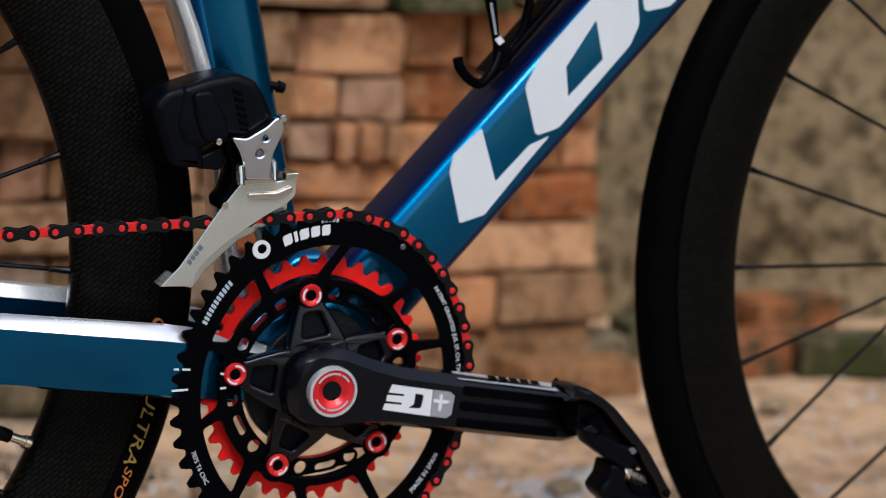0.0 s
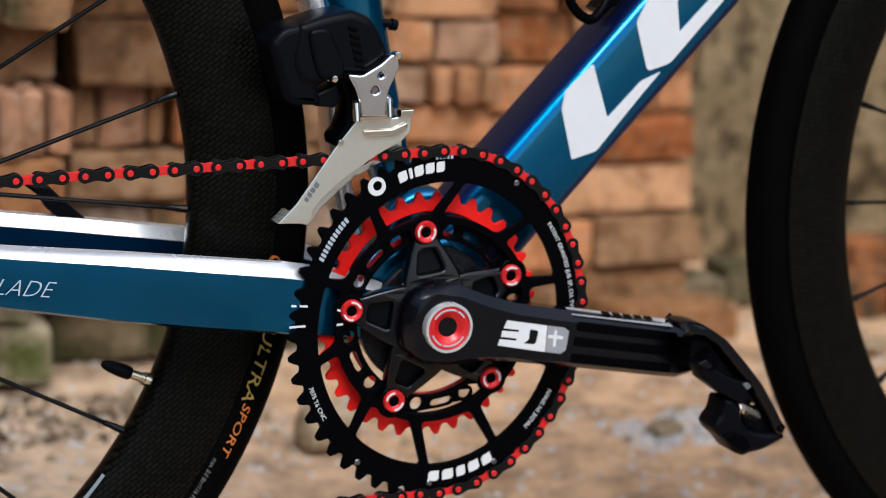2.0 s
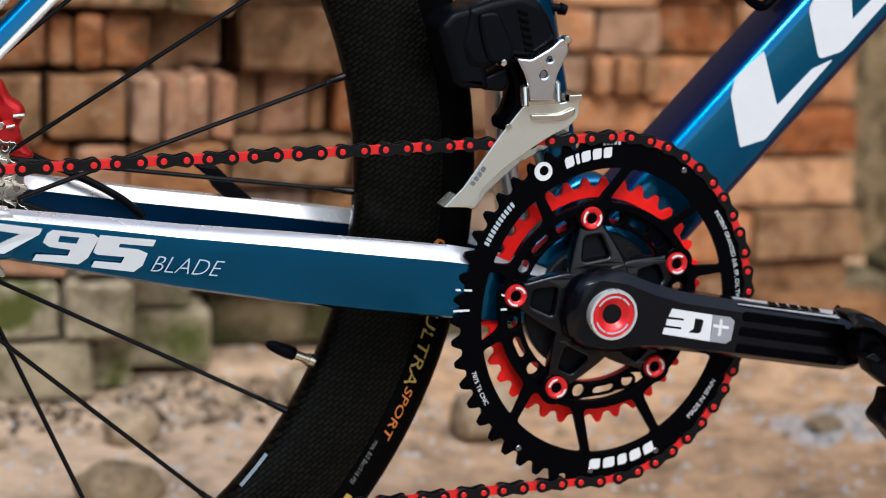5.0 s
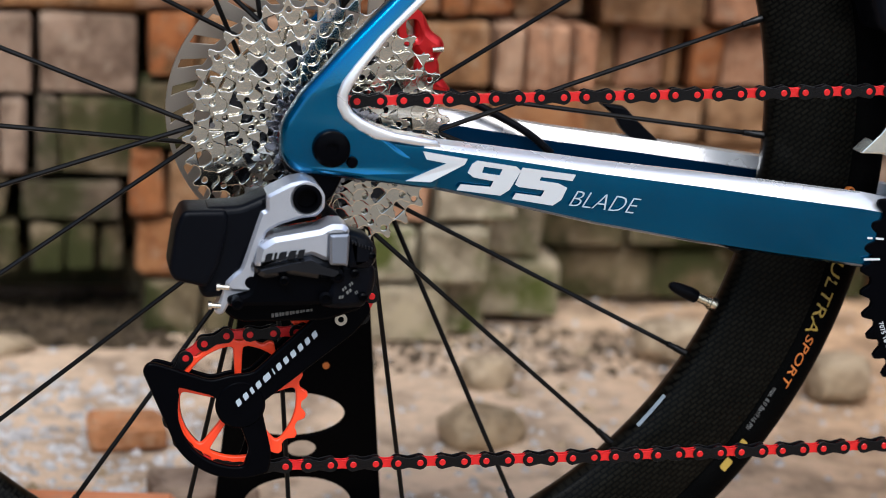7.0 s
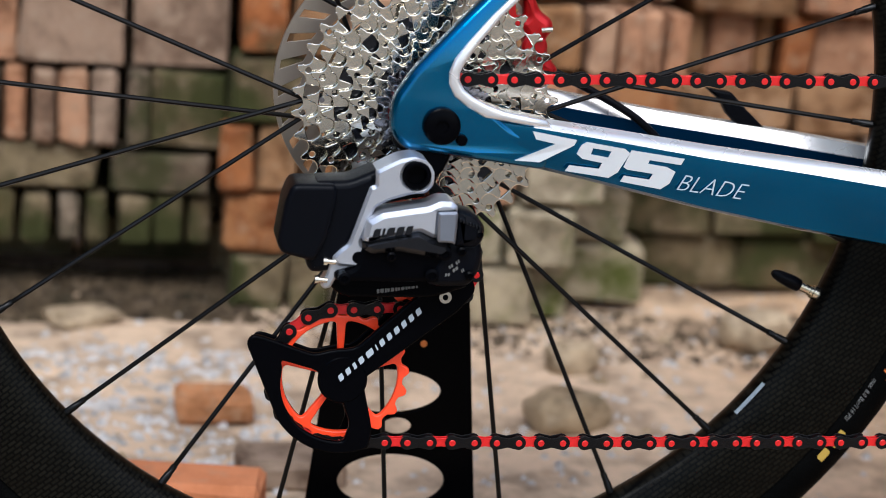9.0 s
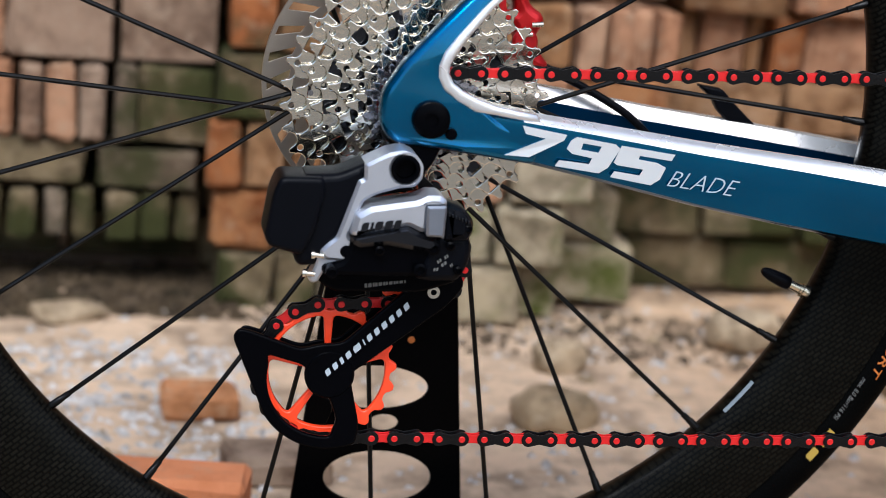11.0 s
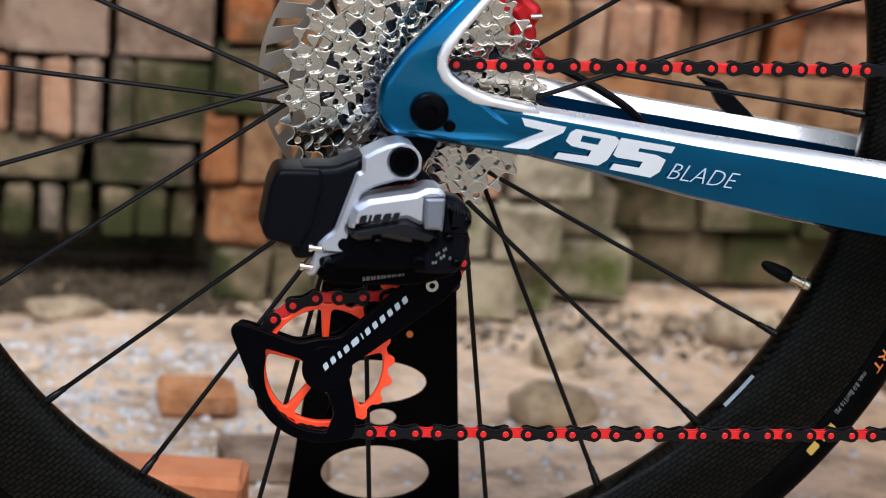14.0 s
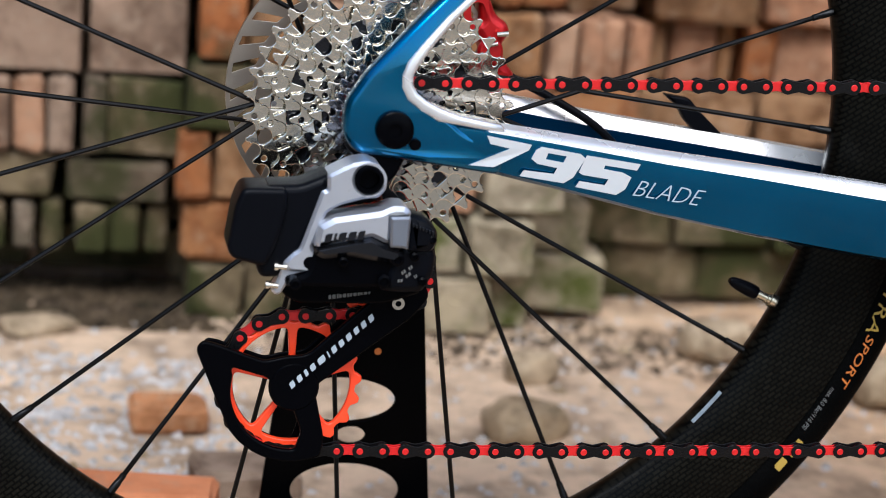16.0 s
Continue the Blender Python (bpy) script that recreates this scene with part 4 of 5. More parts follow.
def lobed(a, r):
    """A hole of two round lobes lying along the ring."""
    pts = []
    for i in range(24):
        q = 2 * math.pi * i / 24
        along, across = 0.0072 * math.cos(q), 0.0036 * math.sin(q) * (1.0 - 0.38 * math.sin(q) ** 2 * abs(math.sin(q)))
        turn = radians(a) + along / r
        pts.append((BX + (r + across) * math.cos(turn), BZ + (r + across) * math.sin(turn)))
    return pts


# a dark inner ring with lightening holes between its bolts
holes = [lobed(b - 36, 0.0540) for b in BOLTS] + [circle(BX + 0.0540 * math.cos(radians(b - d)), BZ + 0.0540 * math.sin(radians(b - d)), 0.0041, 16) for b in BOLTS for d in (18.5, 53.5)]
part("bolt_ring", plate([circle(BX, BZ, 0.0610, 70), *holes, circle(BX, BZ, 0.0484, 60)], -0.0475, -0.0430, 0.0009, 1), BLACK, crankset, "black bolt ring pierced with round holes")
# bearing cover that fills the middle, cut away below
cover = []
for i in range(72):
    a = 5 * i
    near_low = max(0.0, 1 - abs(((a + 81 + 180) % 360) - 180) / 36)
    r = 0.0442 - 0.0130 * min(1.0, near_low * 2.5) - (0.0085 if 110 <= a <= 155 else 0.0)
    cover.append((BX + r * math.cos(radians(a)), BZ + r * math.sin(radians(a))))
part("bearing_cover", plate([cover], -0.0475, -0.0405, 0.0015, 2), GRAINBLACK, crankset, "rough black bearing cover")
for b in BOLTS:
    c, s = math.cos(radians(b)), math.sin(radians(b))
    t = Vector((-s, c))
    u = Vector((c, s))
    o = Vector((BX, BZ))
    arm = [o + u * 0.010 + t * 0.022, o + u * 0.028 + t * 0.0180, o + u * 0.042 + t * 0.0120, o + u * 0.0500 + t * 0.0078, o + u * 0.0590 + t * 0.0070, o + u * 0.0625, o + u * 0.0590 - t * 0.0070, o + u * 0.0500 - t * 0.0078, o + u * 0.042 - t * 0.0120, o + u * 0.028 - t * 0.0180, o + u * 0.010 - t * 0.022]
    pocket = rounded([tuple(o + u * 0.0300 + t * 0.0090), tuple(o + u * 0.0440 + t * 0.0052), tuple(o + u * 0.0440 - t * 0.0052), tuple(o + u * 0.0300 - t * 0.0090)], 0.0025, 3)
    mesh = plate([rounded([tuple(p) for p in arm], 0.005, 4), pocket], -0.0575, -0.0485, 0.0018, 3)
    floor_mesh = plate([pocket], -0.0528, -0.0500, 0.0003, 1)
    for me in (mesh, floor_mesh):      # the arms fall away from the hub to the bolts
        for v in me.vertices:
            d = math.hypot(v.co.x - BX, v.co.z - BZ)
            v.co.y -= 0.0060 * max(0.0, min(1.0, (0.050 - d) / 0.03))
    spider = part("spider_arm", mesh, GLOSSBLACK, crankset, "forged black spider arm with a sunk pocket")
    part("pocket_floor", floor_mesh, PLASTIC, spider)
    bx, bz = BX + 0.055 * c, BZ + 0.055 * s
    bolt = part("chainring_bolt", lathe([(0.0034, -0.0590), (0.0046, -0.0600), (0.0062, -0.0600), (0.0070, -0.0590), (0.0070, -0.0495), (0.0034, -0.0495)], bx, bz, 28), RED, crankset, "red anodised chainring bolt")
    for a0, a1 in ((25, 110), (205, 290)):
        part("bolt_mark", plate([sector(bx, bz, 0.0047, 0.0059, b + a0, b + a1, 0.0004)], -0.06025, -0.05985), WHITE, bolt)
    part("bolt_socket", disc(bx, bz, 0.0036, -0.0570, -0.0500, 0.0002, 16), BLACK, bolt)

# crank arm
PX, PZ = 0.5770, 0.2472
au = Vector((PX - BX, PZ - BZ)).normalized()
an = Vector((-au.y, au.x))
rows = []
for s, h0, h1, y0, y1 in ((-0.026, 0.010, 0.010, -0.0700, -0.062), (-0.022, 0.0185, 0.0185, -0.0735, -0.060), (-0.010, 0.0250, 0.0245, -0.0760, -0.058), (0.006, 0.0248, 0.0242, -0.0765, -0.058), (0.026, 0.0205, 0.0195, -0.0770, -0.058), (0.045, 0.0180, 0.0178, -0.0775, -0.060), (0.09, 0.0172, 0.0172, -0.0795, -0.0625), (0.140, 0.0168, 0.0170, -0.0815, -0.0645), (0.162, 0.0160, 0.0165, -0.0825, -0.0660), (0.171, 0.0125, 0.0135, -0.0820, -0.0670), (0.1755, 0.006, 0.007, -0.0800, -0.0690)):
    c = Vector((BX, BZ)) + au * s
    b = 0.0042
    sec = []
    for v, y in ((-h1, y1), (-h1, y0 + b), (-h1 + b * 0.8, y0), (h0 - b * 1.4, y0), (h0, y0 + b * 1.5), (h0, y1), (h0 * 0.6, y1 + 0.002), (-h1 * 0.6, y1 + 0.002)):
        p = c + an * v
        sec.append((p.x, y, p.y))
    rows.append(sec)
arm_mesh = loft(rows)
arm_part = part("crank_arm", arm_mesh, GLOSSBLACK, crankset, "black forged crank arm with grooved face")


def arm_bar(s0, s1, v0, v1, d0, d1):
    """A raised rib along the arm's face."""
    pts = [(s0, v0), (s1, v0), (s1, v1), (s0, v1)]
    q = [tuple(Vector((BX, BZ)) + au * s + an * v) for s, v in pts]
    ya = -0.0775 - (s0 - 0.045) * 0.042
    me = plate([rounded(q, 0.002, 3)], -0.0008, 0.0008, 0.0005, 1)
    me.transform(Matrix.Translation((0, ya + d0, 0)))
    me.transform(Matrix.Translation((BX, 0, 0)) @ Matrix.Shear("XY", 4, (0, 0)) @ Matrix.Translation((-BX, 0, 0)))
    for v in me.vertices:
        s = (v.co.x - BX) * au.x + (v.co.z - BZ) * au.y
        v.co.y += -(s - s0) * 0.042
    return me


for v0, v1 in ((0.0065, 0.0125), (-0.003, 0.003), (-0.0135, -0.0075)):
    part("rib", arm_bar(0.085, 0.155, v0, v1, -0.0002, 0), BLACK, arm_part)
three_d = [(446.8, 275.7), (473.3, 271.1), (472.5, 254.7), (441.3, 260.4), (442.5, 264.2), (453.4, 262.7), (453.5, 264.1), (443.2, 265.7), (443.9, 269.4), (454.7, 268.1), (454.8, 269.4), (444.7, 270.9)]
dee_eye = [(462.0, 269.4), (466.5, 268.6), (467.7, 267.4), (466.4, 260.9), (465.2, 259.8), (457.7, 260.7), (459.5, 261.8), (461.3, 262.9)]
plus_field = [(473.7, 271.1), (485.0, 269.3), (488.0, 266.9), (486.5, 255.2), (483.1, 253.0), (472.9, 254.7)]
plus = [(478.0, 268.1), (479.9, 267.9), (479.7, 264.6), (484.2, 263.8), (484.0, 261.9), (479.5, 262.7), (479.2, 257.7), (477.3, 258.0), (477.6, 263.0), (473.8, 263.6), (473.9, 265.3), (477.8, 264.7)]
for loops, mat, lift in (((three_d, dee_eye), WHITE, 0.0), ((plus_field,), ALLOY, 0.0), ((plus,), WHITE, 0.0004)):
    me = plate([mm(l) for l in loops], -0.0003, 0.0003)
    for v in me.vertices:
        along = (v.co.x - BX) * au.x + (v.co.z - BZ) * au.y
        v.co.y += -0.0779 - lift - (along - 0.045) * 0.044
    part("arm_lettering", me, mat, arm_part, "silver block lettering on the crank arm")
# top facet plate with dark bars
top_rows = []
for s in (0.082, 0.152):
    p0 = Vector((BX, BZ)) + au * s + an * 0.0176
    top_rows.append((p0, -0.0762 - (s - 0.08) * 0.045, -0.0655 - (s - 0.08) * 0.04))
bm = bmesh.new()
vs = [bm.verts.new((p.x, y, p.y + 0.0003 - (0.0025 if k == 0 else 0))) for p, ya, yb in top_rows for k, y in enumerate((ya, yb))]
bm.faces.new((vs[0], vs[1], vs[3], vs[2]))
bmesh.ops.solidify(bm, geom=bm.faces[:], thickness=0.0003)
part("top_decal", bm, WHITE, arm_part, "white strip along the top of the arm")
bars = block_text([0.006, 0.006, 0.006, 0.006, 0.006], 0.0055, 0.0016, Matrix.Translation((BX + au.x * 0.125, -0.0728, BZ + au.y * 0.125 + 0.0181)) @ pose(0, 0, 0, 12, -math.degrees(math.atan2(au.y, au.x)), 0))
part("dark_mark", bars, BLACK, arm_part)
cap = part("axle_cap", lathe([(0.0134, -0.0800), (0.0150, -0.0800), (0.0155, -0.0792), (0.0155, -0.0745), (0.0134, -0.0745)], BX, BZ, 48), SILVER, crankset, "silver ring round a red axle cap")
axle_bolt = part("axle_bolt", lathe([(0.0036, -0.0745), (0.0044, -0.0752), (0.0088, -0.0783), (0.0098, -0.0792), (0.0126, -0.0794), (0.0135, -0.0786), (0.0135, -0.0705)], BX, BZ, 48), RED, cap, "red anodised axle bolt, coned to a dark socket")
for a0, a1 in ((30, 62), (66, 150), (200, 246), (250, 330)):
    part("bolt_mark", plate([sector(BX, BZ, 0.0106, 0.0116, a0, a1, 0.0003)], -0.0796, -0.0792), GREY_DECAL, cap)
part("axle_socket", lathe([(0.0038, -0.0748), (0.0036, -0.066), (0.0001, -0.066)], BX, BZ, 20, False), BLACK, cap)
# far crank arm, hidden but for glimpses
fq = Vector((BX, BZ)) - au * 0.165
part("far_crank_arm", tube_between((BX, BZ), tuple(fq), (0.008, 0.017), (0.007, 0.014), 0.5, 6, 0.068, 0.076), BLACK, crankset)
# lettering round the outer ring


def ring_text(text, size, angle, rx, rz, mat, label, flip=False, bars=None):
    r = oval(angle, rx, rz)
    x, z = RCX + r * math.cos(radians(angle)), RCZ + r * math.sin(radians(angle))
    base = angle - 90 if not flip else angle + 90
    m = on_side(x, RING_Y - 0.0019, z, base)
    me = lettering(text, size, m, 0.0002) if text else block_text(*bars, m)
    for v in me.vertices:      # bend the word along the ring
        lx = (v.co - Vector((x, 0, z))).dot(Vector((math.cos(radians(base)), 0, math.sin(radians(base)))))
        ly = (v.co - Vector((x, 0, z))).dot(Vector((-math.sin(radians(base)), 0, math.cos(radians(base)))))
        rr = r + (ly if not flip else -ly)
        aa = angle - math.degrees(lx / r) * (1 if not flip else -1)
        rr += oval(aa, rx, rz) - r
        v.co.x, v.co.z = RCX + rr * math.cos(radians(aa)), RCZ + rr * math.sin(radians(aa))
    part("ring_lettering", me, mat, outer_ring, label)


ring_text("", 0, 100.3, 0.0880, 0.0975, WHITE, "white block mark on the chainring", False, ([0.0058, 0.0022, 0.0058, 0.0056, 0.0052], 0.0062, 0.0014))
q_ring = part("ring_mark", plate([circle(0, 0, 0.0056, 32), circle(0.0004, 0.0004, 0.0029, 24)], -0.0002, 0.0002), WHITE, outer_ring, "white ring-shaped mark on the chainring")
q_ring.matrix_basis = Matrix.Translation((0.3668, RING_Y - 0.0021, 0.3566))
ring_text("", 0, 91.5, 0.0915, 0.1030, GREY_DECAL, "small pale marks on the chainring", False, ([0.0016] * 5, 0.0020, 0.0008))
ring_text("PATENT GRANTED (US, EP, CH, TW)", 0.0037, 22, 0.0880, 0.0965, WHITE, "small white lettering on the chainring")
ring_text("7075 T6 CNC", 0.0039, 209, 0.0880, 0.0965, WHITE, "small white lettering on the chainring", True)
ring_text("MADE IN SPAIN", 0.0041, -40, 0.0868, 0.0955, WHITE, "small white lettering on the chainring", True)
ring_text("", 0, 142, 0.0880, 0.0970, GREY_DECAL, "small pale marks on the chainring", False, ([0.0018, 0.0018, 0.0018, 0.0018, 0.0018, 0.0018, 0.0018, 0.0018, 0.0018, 0.0018, 0.0018], 0.0034, 0.0009))
ring_text("", 0, -79.5, 0.0860, 0.0952, WHITE, "white block mark on the chainring", True, ([0.0070, 0.0074, 0.0060, 0.0074, 0.0070], 0.0064, 0.0022))
for a in (62, -66, 238, -92):
    r = oval(a, 0.0905, 0.0995)
    part("ring_pin", disc(RCX + r * math.cos(radians(a)), RCZ + r * math.sin(radians(a)), 0.0019, RING_Y - 0.0024, RING_Y - 0.001, 0.0004, 14), DARKSTEEL, outer_ring)
for x0, x1, z0, z1 in ((315.8, 319.0, 287.2, 287.0), (321.0, 326.0, 286.9, 286.5), (315.0, 325.0, 274.4, 274.6), (344.6, 348.8, 283.2, 282.2), (344.6, 348.4, 274.2, 274.4)):
    part("index_line", plate([rounded(mm([(x0, z0 - 0.6), (x1, z1 - 0.6), (x1, z1 + 0.6), (x0, z0 + 0.6)]), 0.0003, 2)], RING_Y - 0.0022, RING_Y - 0.0017), WHITE, outer_ring)

for o in crankset.children:      # the spider and arm sit close outside the rings
    if o.name.split(".")[0] in ("bearing_cover", "spider_arm", "chainring_bolt", "crank_arm", "axle_cap", "axle_bolt"):
        o.location.y += 0.0065

# pedal
pedal = part("pedal", plate([rounded(mm([(550.2, 262.5), (562.2, 261.3), (580.0, 240.6), (597.8, 224.6), (609.6, 208.9), (615.6, 197.3), (606.5, 196.2), (593.6, 201.0), (588.8, 208.8), (587.3, 217.4), (573.1, 225.8), (561.9, 239.0), (551.0, 249.9)]), 0.003, 3)], -0.1040, -0.0900, 0.0020, 2), PLASTIC, bicycle, "black clipless road pedal hanging nose down")
part("pedal_arch", plate([rounded(mm([(535.7, 274.5), (544.4, 275.0), (553.7, 272.6), (564.2, 266.6), (573.6, 259.9), (588.3, 244.5), (599.7, 231.7), (610.1, 216.2), (618.9, 202.5), (617.8, 195.9), (611.9, 196.4), (605.8, 208.0), (590.8, 229.8), (577.4, 243.5), (565.8, 256.1), (556.3, 264.3), (550.4, 264.3), (540.1, 269.2)]), 0.003, 3)], -0.1135, -0.0880, 0.0058, 2), GLOSSBLACK, pedal)
part("pedal_axle", lathe([(0.0001, -0.112), (0.0060, -0.112), (0.0068, -0.104), (0.0068, -0.092), (0.0092, -0.0905), (0.0092, -0.080), (0.0001, -0.080)], PX - 0.0175, PZ + 0.0017, 24, False), BLACK, pedal)
part("pedal_claw", plate([rounded(mm([(566.1, 206.4), (568.6, 210.5), (571.6, 213.9), (573.3, 223.3), (579.0, 222.8), (584.8, 217.6), (586.4, 208.3), (594.4, 201.0), (605.8, 198.6), (616.3, 199.2), (620.0, 195.1), (606.7, 189.2), (600.5, 187.5), (594.4, 187.0), (589.1, 185.2), (581.9, 188.5), (575.1, 196.4), (568.5, 201.8)]), 0.002, 3)], -0.1110, -0.0890, 0.0030, 2), PLASTIC, pedal)
part("claw_tooth", plate([rounded(mm([(572, 200), (579, 203), (590, 198), (594, 191), (588, 188), (579, 193)]), 0.0015, 3)], -0.1128, -0.1100, 0.0012, 1), BLACK, pedal)
part("pedal_wing", plate([rounded(mm([(549.8, 248.2), (554.8, 250.3), (561.2, 245.6), (578.1, 236.8), (587.3, 233.9), (590.1, 230.1), (587.8, 228.5), (593.7, 221.4), (583.6, 219.7), (567.4, 228.9), (554.6, 237.8)]), 0.0015, 3)], -0.1120, -0.0980, 0.0022, 1), PLASTIC, pedal)
part("wing_facet", plate([mm([(549.5, 248.4), (555.3, 250.8), (560.8, 246.8), (558.2, 244.9)])], -0.1130, -0.1112, 0.0006, 1), GLOSSBLACK, pedal)
part("plate_tip", plate([rounded(mm([(583.4, 233.3), (587.4, 234.1), (589.7, 231.0), (586.6, 229.4)]), 0.0008, 2)], -0.1132, -0.1110, 0.0004, 1), DARKALLOY, pedal)
coil = [(0.5835 + 0.00040 * k, -0.1065 + 0.0042 * math.cos(k * 1.05), 0.2175 - 0.00020 * k + 0.0042 * math.sin(k * 1.05)) for k in range(40)]
part("spring", tube(coil, 0.0008, 6), STEEL, pedal, "steel pedal spring")
part("spring_end", tube([(0.591, -0.1105, 0.2205), (0.5935, -0.1105, 0.2195)], 0.0014, 8), STEEL, pedal)
part("pedal_pivot", lathe([(0.0012, -0.1140), (0.0024, -0.1140), (0.0028, -0.1134), (0.0028, -0.1110), (0.0012, -0.1110)], 0.6138, 0.2028, 16), BLACK, pedal)

pedal.location = (0.0105, 0.0065, 0.0016)

# cassette
COGS = [11, 12, 13, 14, 15, 17, 19, 21, 24, 28, 32, 36]
cassette = part("cassette", lathe([(0.0001, -0.060), (0.0135, -0.060), (0.0155, -0.058), (0.0155, -0.018), (0.0001, -0.018)], AX, AZ, 32, False), DARKSTEEL, bicycle, "polished twelve-speed steel cassette")


def cog_outline(r, n, phase):
    """A sprocket's outline: round roller seats between short blunt teeth."""
    pts = []
    pitch_r = r - 0.0024
    for i in range(n):
        for u, d in ((-0.10, 0.0), (0.06, 0.0003), (0.13, 0.0022)):
            a = 2 * math.pi * (i + u) / n + phase
            pts.append((AX + (r - d) * math.cos(a), AZ + (r - d) * math.sin(a)))
        a = 2 * math.pi * (i + 0.5) / n + phase
        seat = Vector((pitch_r * math.cos(a), pitch_r * math.sin(a)))
        for g in (100, 65, 32, 0, -32, -65, -100):
            q = a + math.pi + radians(g)
            pts.append((AX + seat.x + 0.0041 * math.cos(q), AZ + seat.y + 0.0041 * math.sin(q)))
        a = 2 * math.pi * (i + 0.84) / n + phase
        pts.append((AX + (r - 0.0022) * math.cos(a), AZ + (r - 0.0022) * math.sin(a)))
    return pts


for k, n in enumerate(COGS):
    r = n * PITCH / (2 * math.pi) + 0.0021
    y = -0.0560 + 0.00345 * k
    outline = cog_outline(r, n, 0.31 * k)
    loops = [outline, circle(AX, AZ, 0.0150 if n < 17 else max(0.0155, COGS[k - 3] * PITCH / (2 * math.pi) - 0.010), 32)]
    if n >= 17:
        for i in range(n):
            a = 360 * i / n + math.degrees(0.31 * k)
            if i % 2:
                loops.append(circle(AX + (r - 0.0066) * math.cos(radians(a)), AZ + (r - 0.0066) * math.sin(radians(a)), 0.0015, 10))
            else:
                half = math.degrees(0.0046 / r)
                loops.append(sector(AX, AZ, r - 0.0165, r - 0.0070, a - half, a + half, 0.0024))
    me = plate(loops, y - 0.0009, y + 0.0009, 0.0005, 1)
    part("sprocket", me, STEEL if n >= 17 else DARKSTEEL, cassette)
    # dark discs added behind the sprockets stand in for shade in their gaps
    if 4 < k < 10:
        part("carrier", lathe([(0.0150, y + 0.0013), (r - 0.0075, y + 0.0013), (r - 0.0070, y + 0.0030), (0.0150, y + 0.0030)], AX, AZ, 40), DARKCHROME, cassette, "dark disc added to shade the gaps between sprockets")
    if n >= 17 and k < 11:
        for i in range(7):
            a = radians(51.4 * i + 23 * k)
            part("rivet", tube([(AX + (r - 0.0085) * math.cos(a), y, AZ + (r - 0.0085) * math.sin(a)), (AX + (r - 0.0085) * math.cos(a), y + 0.0034, AZ + (r - 0.0085) * math.sin(a))], 0.0016, 8), DARKSTEEL, cassette)

# chain line: sprocket, top run, oval ring, bottom run, tension pulley, guide pulley
TPX, TPZ, TPR = -0.0440, 0.1948, 0.0384
GPX, GPZ, GPR = 0.0020, 0.2580, 0.0255
COG_R = 0.0222
dense = []


def arc(cx, cz, rx, rz, a0, a1, ya, yb, n=60):
    for i in range(n + 1):
        a = radians(a0 + (a1 - a0) * i / n)
        dense.append((cx + rx * math.cos(a), ya + (yb - ya) * i / n, cz + rz * math.sin(a)))


arc(AX, AZ, COG_R, COG_R, 150, 95, -0.0556, -0.0555)
dense.append((0.0243, -0.0550, 0.3617))
arc(RCX, RCZ, RX - 0.0022, RZ - 0.0022, 97, -96, RING_Y, RING_Y, 160)
dense += [(0.28, -0.0515, 0.1597), (0.13, -0.0535, 0.1574)]      # the slack lower run
arc(TPX + 0.0005, TPZ - 0.0003, TPR, TPR, -88, -258, -0.0560, -0.0570)
arc(GPX + 0.0005, GPZ - 0.0003, GPR, GPR, -60, 32, -0.0570, -0.0565)
arc(AX, AZ, COG_R, COG_R, 215, 152, -0.0560, -0.0556)


def at_pitch(points, step):
    """Pins at even steps along a line."""
    pts = [Vector(p) for p in points]
    out, here, i = [pts[0]], pts[0], 1
    while i < len(pts):
        d = (pts[i] - here).length
        if d < step:
            i += 1
            continue
        a = pts[i - 1] if (pts[i - 1] - here).length < step else here
        lo, hi = 0.0, 1.0
        for _ in range(30):
            mid = (lo + hi) / 2
            if (a.lerp(pts[i], mid) - here).length < step:
                lo = mid
            else:
                hi = mid
        here = a.lerp(pts[i], hi)
        out.append(here)
    return out


pins = at_pitch(dense, PITCH)


def link_outline(r, waist):
    pts = []
    for i in range(9):
        a = radians(-118 + 236 * i / 8)
        pts.append((PITCH / 2 + r * math.cos(a), r * math.sin(a)))
    pts.append((0, waist))
    for i in range(9):
        a = radians(62 + 236 * i / 8)
        pts.append((-PITCH / 2 + r * math.cos(a), r * math.sin(a)))
    pts.append((0, -waist))
    return pts


outer_link = join(*[set_slot(plate([link_outline(0.0041, 0.0026)], y - 0.00045, y + 0.00045, 0.0002, 1), 0) for y in (-0.0026, 0.0026)],
                  *[set_slot(disc(x, 0, 0.0019, -0.0034, 0.0034, 0.0003, 12), 1) for x in (-PITCH / 2, PITCH / 2)])
inner_link = join(*[set_slot(plate([link_outline(0.0032, 0.0023)], y - 0.0004, y + 0.0004, 0.0002, 1), 0) for y in (-0.0015, 0.0015)],
                  *[set_slot(disc(x, 0, 0.0036, -0.0012, 0.0012, 0.0003, 14), 1) for x in (-PITCH / 2, PITCH / 2)])
chain = part("chain", tube([pins[0] + Vector((0, -0.001, 0)), pins[0] + Vector((0, 0.001, 0))], 0.0012, 8), CHAINBLACK, bicycle, "black chain with red inner links and pins")
